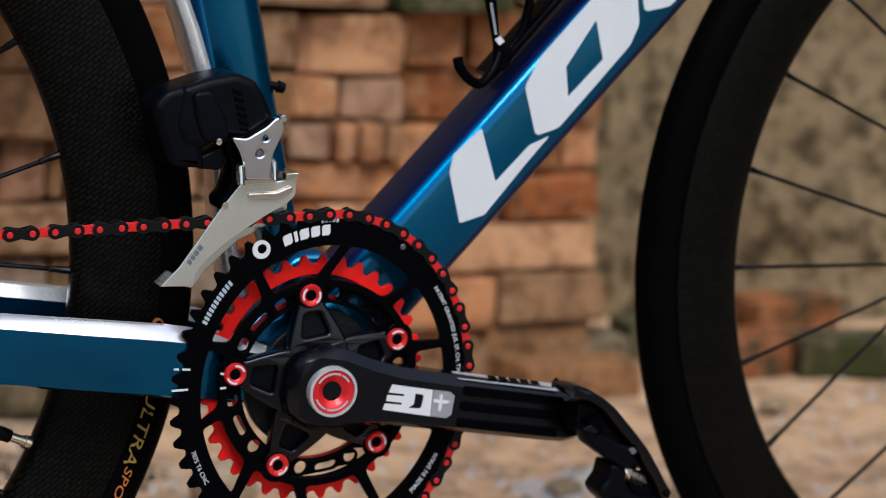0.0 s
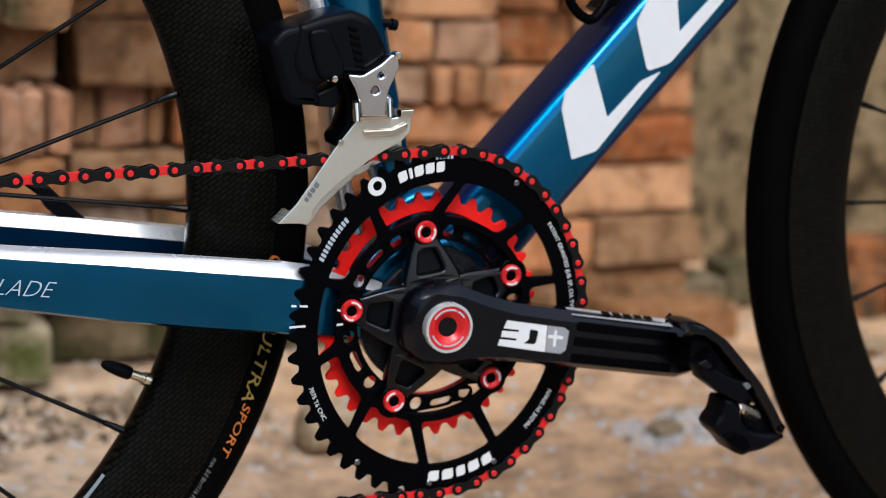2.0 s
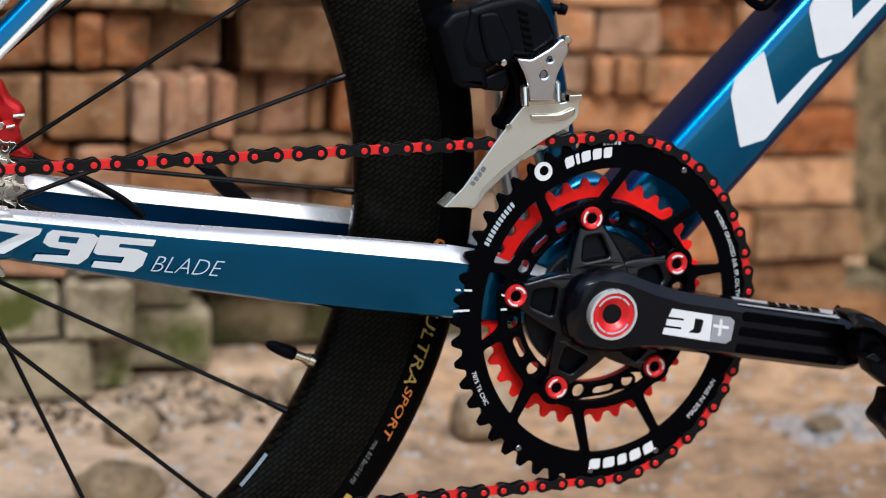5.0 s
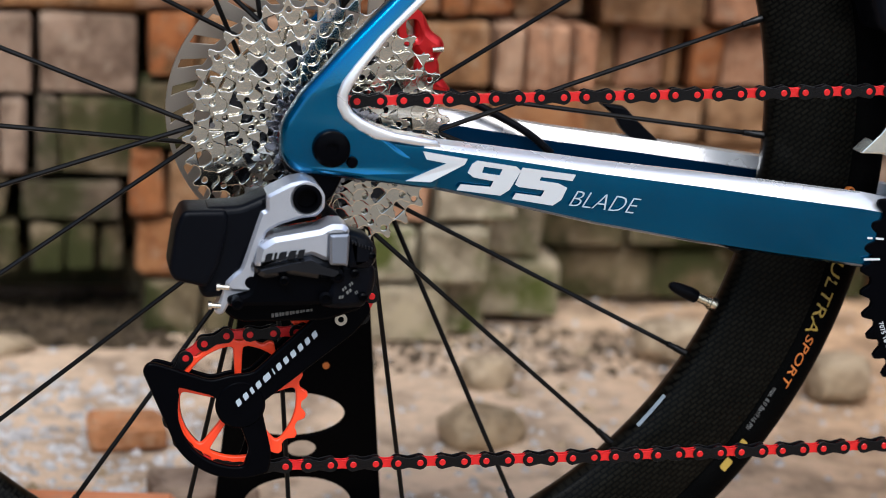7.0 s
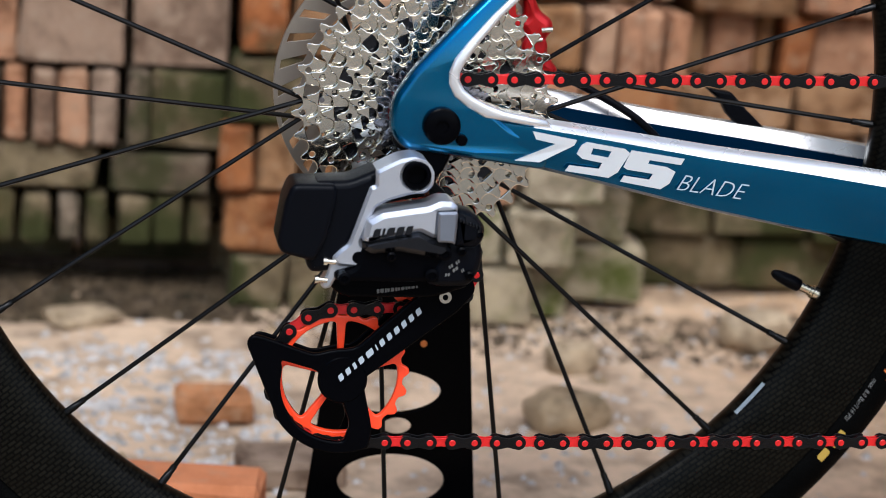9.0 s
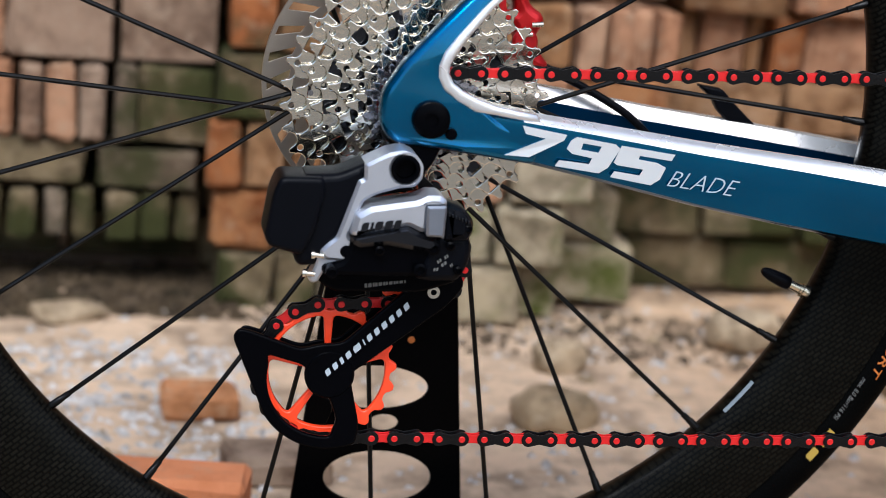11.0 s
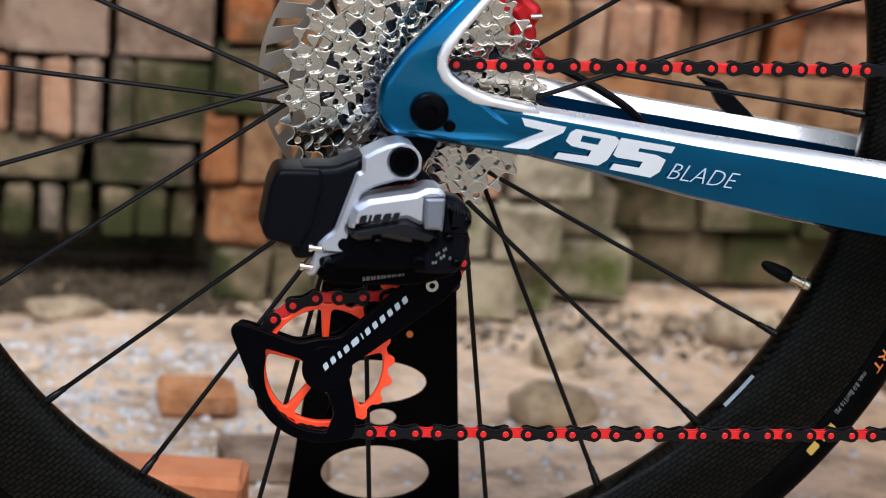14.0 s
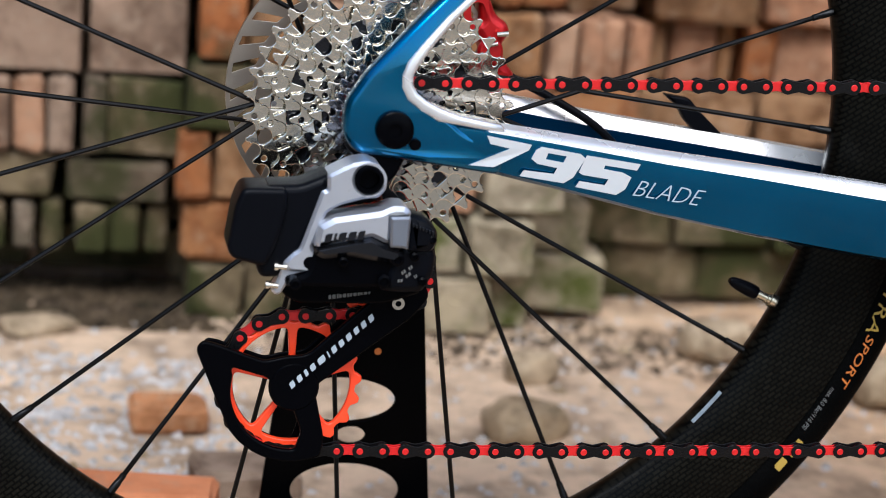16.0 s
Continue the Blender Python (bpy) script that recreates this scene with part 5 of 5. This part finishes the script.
for i in range(len(pins) - 1):
    a, b = pins[i], pins[i + 1]
    d = b - a
    mid = (a + b) / 2
    m = Matrix.Translation(mid) @ pose(0, 0, math.degrees(0)) @ Matrix.Rotation(math.atan2(d.y, math.hypot(d.x, d.z)) * (1 if d.x > 0 else -1), 4, "Z") @ Matrix.Rotation(-math.atan2(d.z, d.x), 4, "Y")
    if i % 2 == 0:
        part("inner_link", inner_link, [CHAINRED, CHAINBLACK], chain, "", m)
    else:
        part("outer_link", outer_link, [CHAINBLACK, CHAINRED], chain, "", m)

# front derailleur
fd = part("front_derailleur", plate([rounded(mm([(313, 452), (328, 457), (345, 460.5), (357, 456), (363, 448), (368.5, 436.5), (367.5, 432), (352.5, 423), (339, 424), (326, 416), (314, 418), (309, 430)]), 0.0028, 3)], -0.0600, -0.0240, 0.0050, 2), PLASTIC, bicycle, "black electronic front derailleur with a silver cage")
battery = part("battery_pack", plate([rounded(mm([(296.5, 441), (304, 449.5), (318, 453.5), (321, 440), (326, 420), (329, 405.5), (311, 406), (307.5, 408.5)]), 0.003, 3)], -0.0585, -0.0260, 0.0045, 3), PLASTIC, fd, "removable black battery pack")
part("battery_step", plate([rounded(mm([(318, 449), (330, 451), (341, 430), (340, 421), (326, 421), (321, 434)]), 0.004, 3)], -0.0625, -0.0560, 0.0025, 3), PLASTIC, fd)
part("lower_housing", plate([rounded(mm([(325, 405), (326, 412), (339, 418), (341, 409), (338, 404)]), 0.0015, 3)], -0.0560, -0.0300, 0.0015, 2), PLASTIC, fd)
for k in range(6):
    part("cooling_rib", plate([rounded(mm([(342.0 + k * 1.1, 452 - k * 4.4), (348 + k * 1.1, 450.4 - k * 4.4), (348.6 + k * 1.1, 447.6 - k * 4.4), (342.6 + k * 1.1, 449.2 - k * 4.4)]), 0.0007, 2)], -0.0610, -0.0590, 0.0005, 1), BLACK, fd)
part("link_bracket", plate([rounded(mm([(340.7, 424.8), (350.2, 423.8), (362.3, 430.8), (367.6, 436.0), (372.7, 435.6), (372.8, 428.2), (366.2, 414.1), (367.8, 403.7), (367.5, 399.8), (350.3, 400.0), (348.6, 409.0), (346.5, 415.5)]), 0.0022, 3), circle(0.3584, 0.4154, 0.0022, 16), circle(0.3615, 0.4240, 0.0016, 14)], -0.0660, -0.0590, 0.0013, 2), CHROME, fd, "silver alloy derailleur link")
part("link_screw", disc(0.3584, 0.4154, 0.0021, -0.0650, -0.0600, 0.0004, 14), DARKSTEEL, fd)
part("pivot_pin", tube([(0.3466, -0.068, 0.3978), (0.3464, -0.066, 0.4076), (0.3464, -0.064, 0.4086)], [0.0022, 0.0024, 0.0014], 12), STEEL, fd)
part("pivot_pin", tube([(0.3668, -0.068, 0.4000), (0.3668, -0.066, 0.4100), (0.3668, -0.064, 0.4112)], [0.0017, 0.0019, 0.0012], 12), STEEL, fd)
part("pivot_pin", disc(0.3712, 0.4350, 0.0024, -0.0675, -0.0600, 0.0006, 14), STEEL, fd)
part("pivot_pin", disc(0.3345, 0.4215, 0.0020, -0.0640, -0.0560, 0.0006, 14), STEEL, fd)
part("linkage", plate([rounded(mm([(339, 423), (345.3, 406.8), (345.7, 399), (343.2, 391.2), (338.8, 386), (340.2, 380.1), (346.3, 382), (356.9, 395), (354.9, 409.4), (350, 423)]), 0.002, 3)], -0.0560, -0.0330, 0.0020, 2), BLACK, fd, "black link arm behind the bracket")
part("linkage_screw", disc(0.3415, 0.3838, 0.0020, -0.0580, -0.0550, 0.0005, 14), STEEL, fd)
cage_out = rounded(mm([(304.4, 337.3), (315.6, 348.5), (337.7, 380.0), (350.5, 396.0), (371.0, 397.2), (385.3, 399.5), (384.7, 389.0), (379.3, 383.8), (368.2, 378.2), (357.3, 371.4), (342.5, 361.2), (332.5, 352.6), (325.9, 345.0), (324.8, 337.4)]), 0.0015, 3)
part("outer_cage", plate([cage_out], -0.0568, -0.0553, 0.0006, 2), CAGEALLOY, fd, "pale alloy outer cage plate")
part("cage_fold", plate([rounded(mm([(354.3, 391.2), (355.9, 387.0), (375.4, 387.2), (382.4, 391.6), (381.6, 395.4), (372.4, 391.6)]), 0.0012, 3)], -0.0590, -0.0566, 0.0010, 2), STEEL, fd, "polished raised fold")
part("cage_lip", plate([rounded(mm([(351, 396.2), (351, 399.6), (370.5, 400.4), (370.5, 397.4)]), 0.0006, 2)], -0.0625, -0.0553, 0.0006, 1), STEEL, fd)
part("cage_lip", plate([rounded(mm([(377, 398.0), (377, 402.5), (385.4, 403), (385.4, 399.3)]), 0.0006, 2)], -0.0600, -0.0400, 0.0006, 1), STEEL, fd)
part("inner_cage", plate([rounded(mm([(318, 336), (336, 366), (349, 390), (385, 394), (385, 376), (354, 360), (336, 344), (328, 333)]), 0.002, 3)], -0.0440, -0.0428, 0.0004, 1), CAGEALLOY, fd)
part("cage_tail", plate([rounded(mm([(304.4, 337.3), (312, 344.5), (319, 341), (320, 336.8)]), 0.001, 2)], -0.0560, -0.0432, 0.0006, 1), CAGEALLOY, fd)
part("dark_mark", block_text([0.0024, 0.0024, 0.0026, 0.0030], 0.0028, 0.0008, on_side(0.3246, -0.0569, 0.3555, 54)), DARKALLOY, fd)
part("mount_bolt", tube([(0.3805, -0.010, 0.4490), (0.3885, -0.010, 0.4475), (0.3887, -0.010, 0.4475), (0.3925, -0.010, 0.4465)], [0.0026, 0.0026, 0.0038, 0.0034], 12), PLASTIC, fd)

# rear derailleur
rd = part("rear_derailleur", plate([rounded(mm([(-67, 310), (-49, 311), (-34, 318), (-34, 308), (-47, 276), (-54, 267), (-57, 262), (-67, 261), (-70, 267), (-62, 300)]), 0.003, 3)], -0.0905, -0.0640, 0.0040, 3), PLASTIC, bicycle, "black and silver electronic rear derailleur with oversized red pulley")
part("battery", plate([rounded(mm([(-79, 309), (-56, 309.6), (-55.5, 301), (-59, 283), (-65, 268), (-82.5, 272), (-85.5, 277), (-82.5, 300)]), 0.0035, 4)], -0.0945, -0.0640, 0.0028, 3), PLASTIC, rd, "angular black battery pack")
knuckle = mm([(-36, 317), (-29, 321), (-23, 324), (-16, 325.5), (-9.5, 323.5), (-5.2, 318), (-5.2, 311), (-9, 306.5), (-17, 305.5), (-28, 302), (-35, 298), (-42, 278.5), (-38, 276), (-36.6, 271), (-39, 267), (-43, 265.5), (-53, 266), (-56.5, 270), (-52, 275), (-48, 278), (-38.5, 309), (-35.5, 309.5)])
part("knuckle", plate([rounded(knuckle, 0.0018, 3), circle(-0.0146, 0.3158, 0.0074, 28)], -0.0930, -0.0700, 0.0016, 0), ALLOY, rd, "satin silver mounting knuckle")
part("pivot_ring", lathe([(0.0054, -0.0938), (0.0068, -0.0938), (0.0076, -0.0930), (0.0076, -0.0700), (0.0054, -0.0700)], -0.0146, 0.3158, 32), BLACK, rd)
part("pivot_socket", disc(-0.0146, 0.3158, 0.0056, -0.0885, -0.070, 0.0004, 20), BLACK, rd)
part("knuckle_pin", disc(-0.0425, 0.2710, 0.0033, -0.0936, -0.0900, 0.0005, 20), BLACK, rd)
part("screw_tab", plate([rounded(mm([(-58, 270), (-44, 266), (-44, 262), (-52, 261), (-54, 257.5), (-56, 253.5), (-59, 252.5), (-61.5, 255), (-58.5, 260), (-57.5, 264)]), 0.0012, 3)], -0.0905, -0.0780, 0.0012, 0), ALLOY, rd)
part("link_body", plate([rounded(mm([(-39.5, 294), (-32, 298.6), (-8, 303), (-2, 306), (4, 306), (7.4, 303.4), (7, 300), (-2, 301), (-2.2, 287), (-5, 286.5), (-12, 289.6), (-41.5, 283)]), 0.0010, 2)], -0.1005, -0.0760, 0.0024, 0), ALLOY, rd, "faceted silver parallelogram cover")
part("link_shoulder", plate([rounded(mm([(-42, 283.4), (-12, 290.2), (-4, 286), (4, 284), (6, 279), (1, 275), (-22, 278.5), (-36, 276.5), (-41, 279)]), 0.0016, 3)], -0.1000, -0.0780, 0.0030, 0), DARKCHROME, rd, "dark chromed lower shoulder")
part("link_gap", plate([rounded(mm([(-36, 299.5), (-30, 301.5), (-12, 306), (-8, 304), (-31, 299)]), 0.001, 2)], -0.0880, -0.0760, 0.0008, 1), BLACK, rd)
part("link_body_lower", plate([rounded(mm([(-41, 279), (-22, 279), (2, 276), (7, 280), (16, 282), (20, 270), (16, 259), (-8, 258.5), (-54, 257.5), (-55, 263), (-44, 266)]), 0.003, 3)], -0.0945, -0.0740, 0.0030, 1), BLACK, rd)
part("motor_front", plate([rounded(mm([(-3.6, 301), (7, 301.6), (6.6, 283.8), (4.6, 285), (-2.8, 285)]), 0.0012, 3)], -0.1030, -0.0800, 0.0012, 0), DARKALLOY, rd, "grey motor end plate")
part("motor", plate([rounded(mm([(6.5, 302), (17, 299.2), (22.6, 293), (22.6, 286), (19.5, 281.5), (6.5, 281)]), 0.0028, 4)], -0.1000, -0.0760, 0.0050, 1), PLASTIC, rd, "ribbed black motor housing")
for k in range(7):
    part("rib", plate([rounded(mm([(8.2 + k * 1.75, 298.0 - k * 0.62), (9.2 + k * 1.75, 297.7 - k * 0.62), (9.4 + k * 1.75, 295.6 - k * 0.62), (8.4 + k * 1.75, 295.9 - k * 0.62)]), 0.0003, 2)], -0.1008, -0.0990, 0.0003, 1), DARKCHROME, rd)
part("cage_knuckle", plate([rounded(mm([(4, 283), (19, 283), (22.5, 279), (23, 273), (22, 266), (17, 257.5), (3, 256.5), (-6, 258), (0, 274)]), 0.003, 4)], -0.0960, -0.0700, 0.0040, 2), PLASTIC, rd, "black cage pivot housing")
for x, z, r in ((2, 276, 3.6), (-4, 264, 3.6), (-26, 273.5, 2.6), (-50, 261, 3.2), (11, 277.5, 2.4), (16, 264.5, 2.4), (19.5, 287, 2.2)):
    part("pivot_pin", lathe([(0.0001, -0.0985), (r / 1000 * 0.5, -0.0985), (r / 1000 * 0.6, -0.1000), (r / 1000, -0.0994), (r / 1000, -0.0900), (0.0001, -0.0900)], x / 1000, z / 1000, 20, False), BLACK, rd)
part("dark_mark", block_text([0.0036, 0.0014, 0.0040, 0.0040, 0.0034], 0.0044, 0.0010, on_side(-0.0270, -0.1008, 0.2895, 7), 0.3), DARKCHROME, rd)
for x, z, w, g in ((6, 268.5, 3.0, 38), (9.5, 271.0, 2.6, 38), (8.5, 267.0, 4.0, 38), (12.5, 266.5, 1.6, 38), (4.5, 264.0, 3.0, 8)):
    part("pale_mark", block_text([w / 1000 * 0.35, w / 1000 * 0.35], 0.0016, 0.0004, on_side(x / 1000, -0.0963, z / 1000, g), 0.2), DIM_DECAL, rd)
for x, z, l in ((-57.0, 268.2, 3.5), (-61.0, 258.2, 3.5)):
    part("limit_screw", tube([(x / 1000 - l / 1000, -0.0915, z / 1000), (x / 1000 - l / 1000 * 0.5, -0.0915, z / 1000), (x / 1000 - l / 1000 * 0.48, -0.0915, z / 1000), (x / 1000 + 0.003, -0.0915, z / 1000 - 0.0004)], [0.0022, 0.0022, 0.0014, 0.0014], 12), STEEL, rd, "bright steel limit screw")
part("backing", plate([rounded(mm([(-60, 262), (10, 262), (20, 254), (0, 247), (-46, 246), (-54, 250)]), 0.004, 3)], -0.0820, -0.0720, 0.0020, 2), BLACK, rd)
for k in range(4):
    part("pale_mark", block_text([0.0013, 0.0018, 0.0010], 0.0022 - 0.0003 * k, 0.0006, on_side(-0.0275 + 0.0055 * k, -0.0823, 0.2505 + 0.0008 * k, 8)), DIM_DECAL, rd)


for o in rd.children:      # the parallelogram is lowered to fit the camera's view
    if o.name.split(".")[0] in ("link_body", "link_shoulder", "motor_front", "motor", "rib", "dark_mark"):
        o.data.transform(Matrix.Translation((0, 0, -0.0022)))


def cage_plate(y0, y1, holes=True):
    def bow(r, a0, a1, n):
        return [(TPX * 1000 + r * math.cos(radians(a0 + (a1 - a0) * i / n)), TPZ * 1000 + r * math.sin(radians(a0 + (a1 - a0) * i / n))) for i in range(n + 1)]

    outline = rounded(mm([(-97, 216), (-94, 221), (-88, 220), (-60, 210.5), (-50, 213.5), (-38, 214.5), (0, 251), (22, 257), (26, 249), (17, 237), (-33, 197), (-26, 168), *bow(40.5, -66, -147, 12)]), 0.004, 3)
    left = rounded(mm([(-44.5, 187), (-38.5, 171), *bow(33.6, -86, -192, 14), (-78, 207), (-58, 201.5), (-52.5, 192)]), 0.003, 3)
    return plate([outline, left] if holes else [outline], y0, y1, 0.0012, 2)


cage = part("pulley_cage", cage_plate(-0.0710, -0.0670), BLACK, rd, "black oversized pulley cage with white mark")
part("cage_boss", disc(TPX, TPZ + 0.002, 0.0136, -0.0716, -0.0680, 0.0012, 32), BLACK, cage)
part("pale_mark", block_text([0.0030, 0.0030, 0.0020, 0.0032, 0.0046, 0.0008, 0.0030, 0.0030, 0.0032, 0.0030, 0.0030, 0.0032], 0.0034, 0.0021, on_side(-0.0254, -0.0717, 0.2172, 43.6), 0.25), GREY_DECAL, cage, "white mark along the cage")
part("cage_bolt", lathe([(0.0016, -0.0742), (0.0034, -0.0742), (0.0038, -0.0734), (0.0038, -0.0690), (0.0016, -0.0690)], 0.0085, 0.2455, 20), STEEL, cage, "bright socket bolt")
rear_plate = cage_plate(-0.0530, -0.0510)
rear_plate.transform(Matrix.Translation((TPX, 0, TPZ)) @ Matrix.Diagonal((0.93, 1, 0.93, 1)) @ Matrix.Translation((-TPX, 0, -TPZ - 0.0015)))
part("inner_cage_plate", rear_plate, BLACK, rd)
tp_teeth = ring_outline(TPX, TPZ, TPR - 0.0002, TPR - 0.0002, 19, 0.0036, 0.1)
spokes5 = [sector(TPX, TPZ, 0.0120, 0.0318, 72 * k + 24.5, 72 * k + 72 + 15.5, 0.003) for k in range(5)]
part("tension_pulley", plate([tp_teeth, *spokes5, circle(TPX, TPZ, 0.0060, 24)], -0.0590, -0.0550, 0.0008, 2), PULLEYRED, rd, "orange-red oversized pulley wheel")
gp_teeth = ring_outline(GPX, GPZ, GPR + 0.0006, GPR + 0.0006, 13, 0.0046, 0.1)
part("guide_pulley", plate([gp_teeth, circle(GPX, GPZ, 0.0050, 20)], -0.0590, -0.0550, 0.0008, 2), PULLEYRED, rd)
part("hanger", plate([rounded(mm([(-10, 330), (10, 330), (2, 312), (-14, 302), (-22, 310)]), 0.004, 3)], -0.0705, -0.0600, 0.0015, 2), BLACK, rd)

rd.location = (0.0005, 0, -0.0003)

# brake caliper, hose and its guide
caliper = part("brake_caliper", plate([rounded(mm([(52, 398), (60, 401), (67, 399), (72, 388), (79, 384), (81, 378), (76, 372), (79, 362), (86, 354), (81, 350), (69, 354), (66, 366), (62, 376), (53, 382), (51, 390)]), 0.004, 3), rounded(mm([(57, 395), (61, 397), (63, 385), (58, 385)]), 0.0015, 3)], 0.0330, 0.0560, 0.0050, 3), CALIPERRED, bicycle, "red anodised disc brake caliper")
part("caliper_bolt", tube([(0.072, 0.030, 0.378), (0.0785, 0.030, 0.3788)], 0.0016, 10), STEEL, caliper)
part("caliper_bolt", tube([(0.068, 0.028, 0.372), (0.0725, 0.028, 0.3730)], 0.0013, 10), STEEL, caliper)
part("caliper_cylinder", disc(0.069, 0.3680, 0.0075, 0.0290, 0.0345, 0.0015, 24), CALIPERRED, caliper)
hose = spline([(0.070, 0.050, 0.362), (0.085, 0.050, 0.352), (0.110, 0.046, 0.341), (0.135, 0.042, 0.328), (0.150, 0.041, 0.316)], 6)
part("brake_hose", tube(hose, 0.0024, 10), PLASTIC, bicycle, "black hydraulic brake hose")
guide = part("hose_guide", plate([rounded(mm([(180, 346), (196, 344), (204, 336), (219, 323), (232, 318), (281, 311), (281, 308), (226, 314), (206, 320), (194, 331), (190, 338)]), 0.002, 3)], 0.0480, 0.0560, 0.0015, 2), PLASTIC, bicycle, "black angled bracket on the far chainstay")
part("orange_grommet", lathe([(0.0020, -0.0230), (0.0028, -0.0230), (0.0031, -0.0222), (0.0028, -0.0190), (0.0020, -0.0190)], 0.3155, 0.3078, 20), ORANGE_DECAL, bikeframe)

# bottle cage
bcage = part("bottle_cage", tube(spline([(0.5010, -0.018, 0.4640), (0.5035, -0.0185, 0.4570), (0.5110, -0.018, 0.4500), (0.5200, -0.016, 0.4480), (0.5290, -0.013, 0.4560), (0.5345, -0.010, 0.4660)], 6), 0.0032, 10), BLACK, bicycle, "black carbon bottle cage on the down tube")
part("cage_strut", plate([rounded(mm([(521, 505), (529, 505), (534, 474), (546, 468), (540, 456), (528, 452), (531, 470)]), 0.003, 3)], -0.0120, -0.0060, 0.0020, 2), BLACK, bcage)
part("cage_strut", tube(spline([(0.5340, -0.008, 0.4600), (0.5480, -0.006, 0.4740), (0.5550, -0.005, 0.4920), (0.5580, -0.005, 0.5150), (0.5700, 0.0, 0.545)], 5), 0.0030, 10), BLACK, bcage)
part("pale_mark", plate([mm([(529.5, 475), (533, 477.5), (536.5, 474), (533, 471.5)])], -0.0124, -0.0118), WHITE, bcage)
part("cage_base", tube_between((0.530, 0.452), (0.640, 0.575), (0.012, 0.003), (0.012, 0.003), 0.5, 4, 0.0, 0.0), BLACK, bcage)
part("pale_mark", block_text([0.0012] * 12, 0.0016, 0.0005, on_side(0.5275, -0.0124, 0.4880, -76)), GREY_DECAL, bcage)

bcage.location = (0.0021, 0, 0.0035)

# tyre and rim decals
def wheel_text(cx, text, size, angle, r, y, mat, label, bars=None, wide=1.6):
    m = on_side(cx + r * math.cos(radians(angle)), y, AZ + r * math.sin(radians(angle)), angle - 90)
    me = lettering(text, size, m @ Matrix.Diagonal((wide, 1, 1, 1)), 0.0001, 0.2) if text else block_text(*bars, m)
    o = Vector((cx + r * math.cos(radians(angle)), 0, AZ + r * math.sin(radians(angle))))
    base = radians(angle - 90)
    for v in me.vertices:
        d = v.co - o
        lx = d.x * math.cos(base) + d.z * math.sin(base)
        ly = -d.x * math.sin(base) + d.z * math.cos(base)
        rr, aa = r + ly, radians(angle) - lx / r
        dy = v.co.y - y
        v.co.x, v.co.z = cx + rr * math.cos(aa), AZ + rr * math.sin(aa)
        k = (rr - TYRE_R) / TYRE_W
        v.co.y = -TYRE_W * math.sqrt(max(0.02, 1 - k * k)) - 0.00025 + dy if mat is not WHITE else v.co.y
    part("tyre_lettering", me, mat, rear, label)


wheel_text(AX, "ULTRA", 0.0098, -17.3, 0.3248, -0.0139, YELLOW_DECAL, "yellow lettering on the tyre")
wheel_text(AX, "SPORT", 0.0072, -24.7, 0.3262, -0.0139, ORANGE_DECAL, "orange lettering on the tyre")
wheel_text(AX, "max. 8.0 Bar/116 PSI", 0.0036, -31.1, 0.3228, -0.0139, DIM_DECAL, "fine grey lettering on the tyre", None, 1.0)
wheel_text(AX, "", 0, -36.9, 0.3265, -0.0139, YELLOW_DECAL, "yellow mark on the tyre", ([0.0060, 0.0016, 0.0080], 0.0046, 0.0034))
bm = bmesh.new()
label_rows = []
for i in range(9):
    a = radians(-41.6 + 5.2 * i / 8)
    row = []
    for r, y in ((0.2682, -0.0068), (0.2698, -0.0086)):
        row.append(bm.verts.new((AX + r * math.cos(a), y, AZ + r * math.sin(a))))
    label_rows.append(row)
for p, q in zip(label_rows, label_rows[1:]):
    bm.faces.new((p[0], q[0], q[1], p[1]))
bmesh.ops.solidify(bm, geom=bm.faces[:], thickness=0.0003)
part("rim_label", bm, GREY_DECAL, rear, "small white label on the rim")

# display stand behind the rear wheel
SY = 0.062
stand = tagged(empty("bicycle_stand", (0.008, SY, 0)), "glossy black bicycle stand with oval cut-outs behind the rear wheel", "bicycle stand")


def stand_half(z):
    return 0.0400 + max(0, 0.21 - z) * 0.098


prof = [(0.0075 - stand_half(z), z) for z in (0.006, 0.10, 0.215)] + [(-0.020, 0.285), (-0.014, 0.325), (0.010, 0.338), (0.034, 0.325), (0.040, 0.285)] + [(0.0075 + stand_half(z), z) for z in (0.215, 0.10, 0.006)]
ovals = [circle(0.001, 0.1472, 0.0335, 40, 0.0140), circle(0.0085, 0.1247, 0.0090, 24, 0.0055), circle(0.0070, 0.0890, 0.0335, 40, 0.0175), circle(0.0072, 0.0480, 0.0360, 40, 0.0140)]
part("upright", plate([rounded(prof, 0.012, 4), *ovals], SY - 0.0020, SY + 0.0020, 0.0008, 1), STANDMAT, stand)
part("foot", loft([[(x, y, z) for x, y in ((-0.09, SY - 0.09), (0.105, SY - 0.09), (0.105, SY + 0.09), (-0.09, SY + 0.09))] for z in (0.0005, 0.0065)]), STANDMAT, stand)
part("hook", tube([(AX, SY, 0.330), (AX, 0.076, 0.339)], 0.009, 16), STANDMAT, stand)
part("small_orange_mark", disc(0.0215, 0.1785, 0.0022, SY - 0.0026, SY - 0.0018, 0.0002, 10), ORANGE_DECAL, stand)

for o in bpy.data.objects:
    if o.name.split(".")[0] in ("pale_mark", "dark_mark", "tyre_lettering", "ring_lettering", "lettering", "arm_lettering", "index_line"):
        o["kind"] = "stuff"
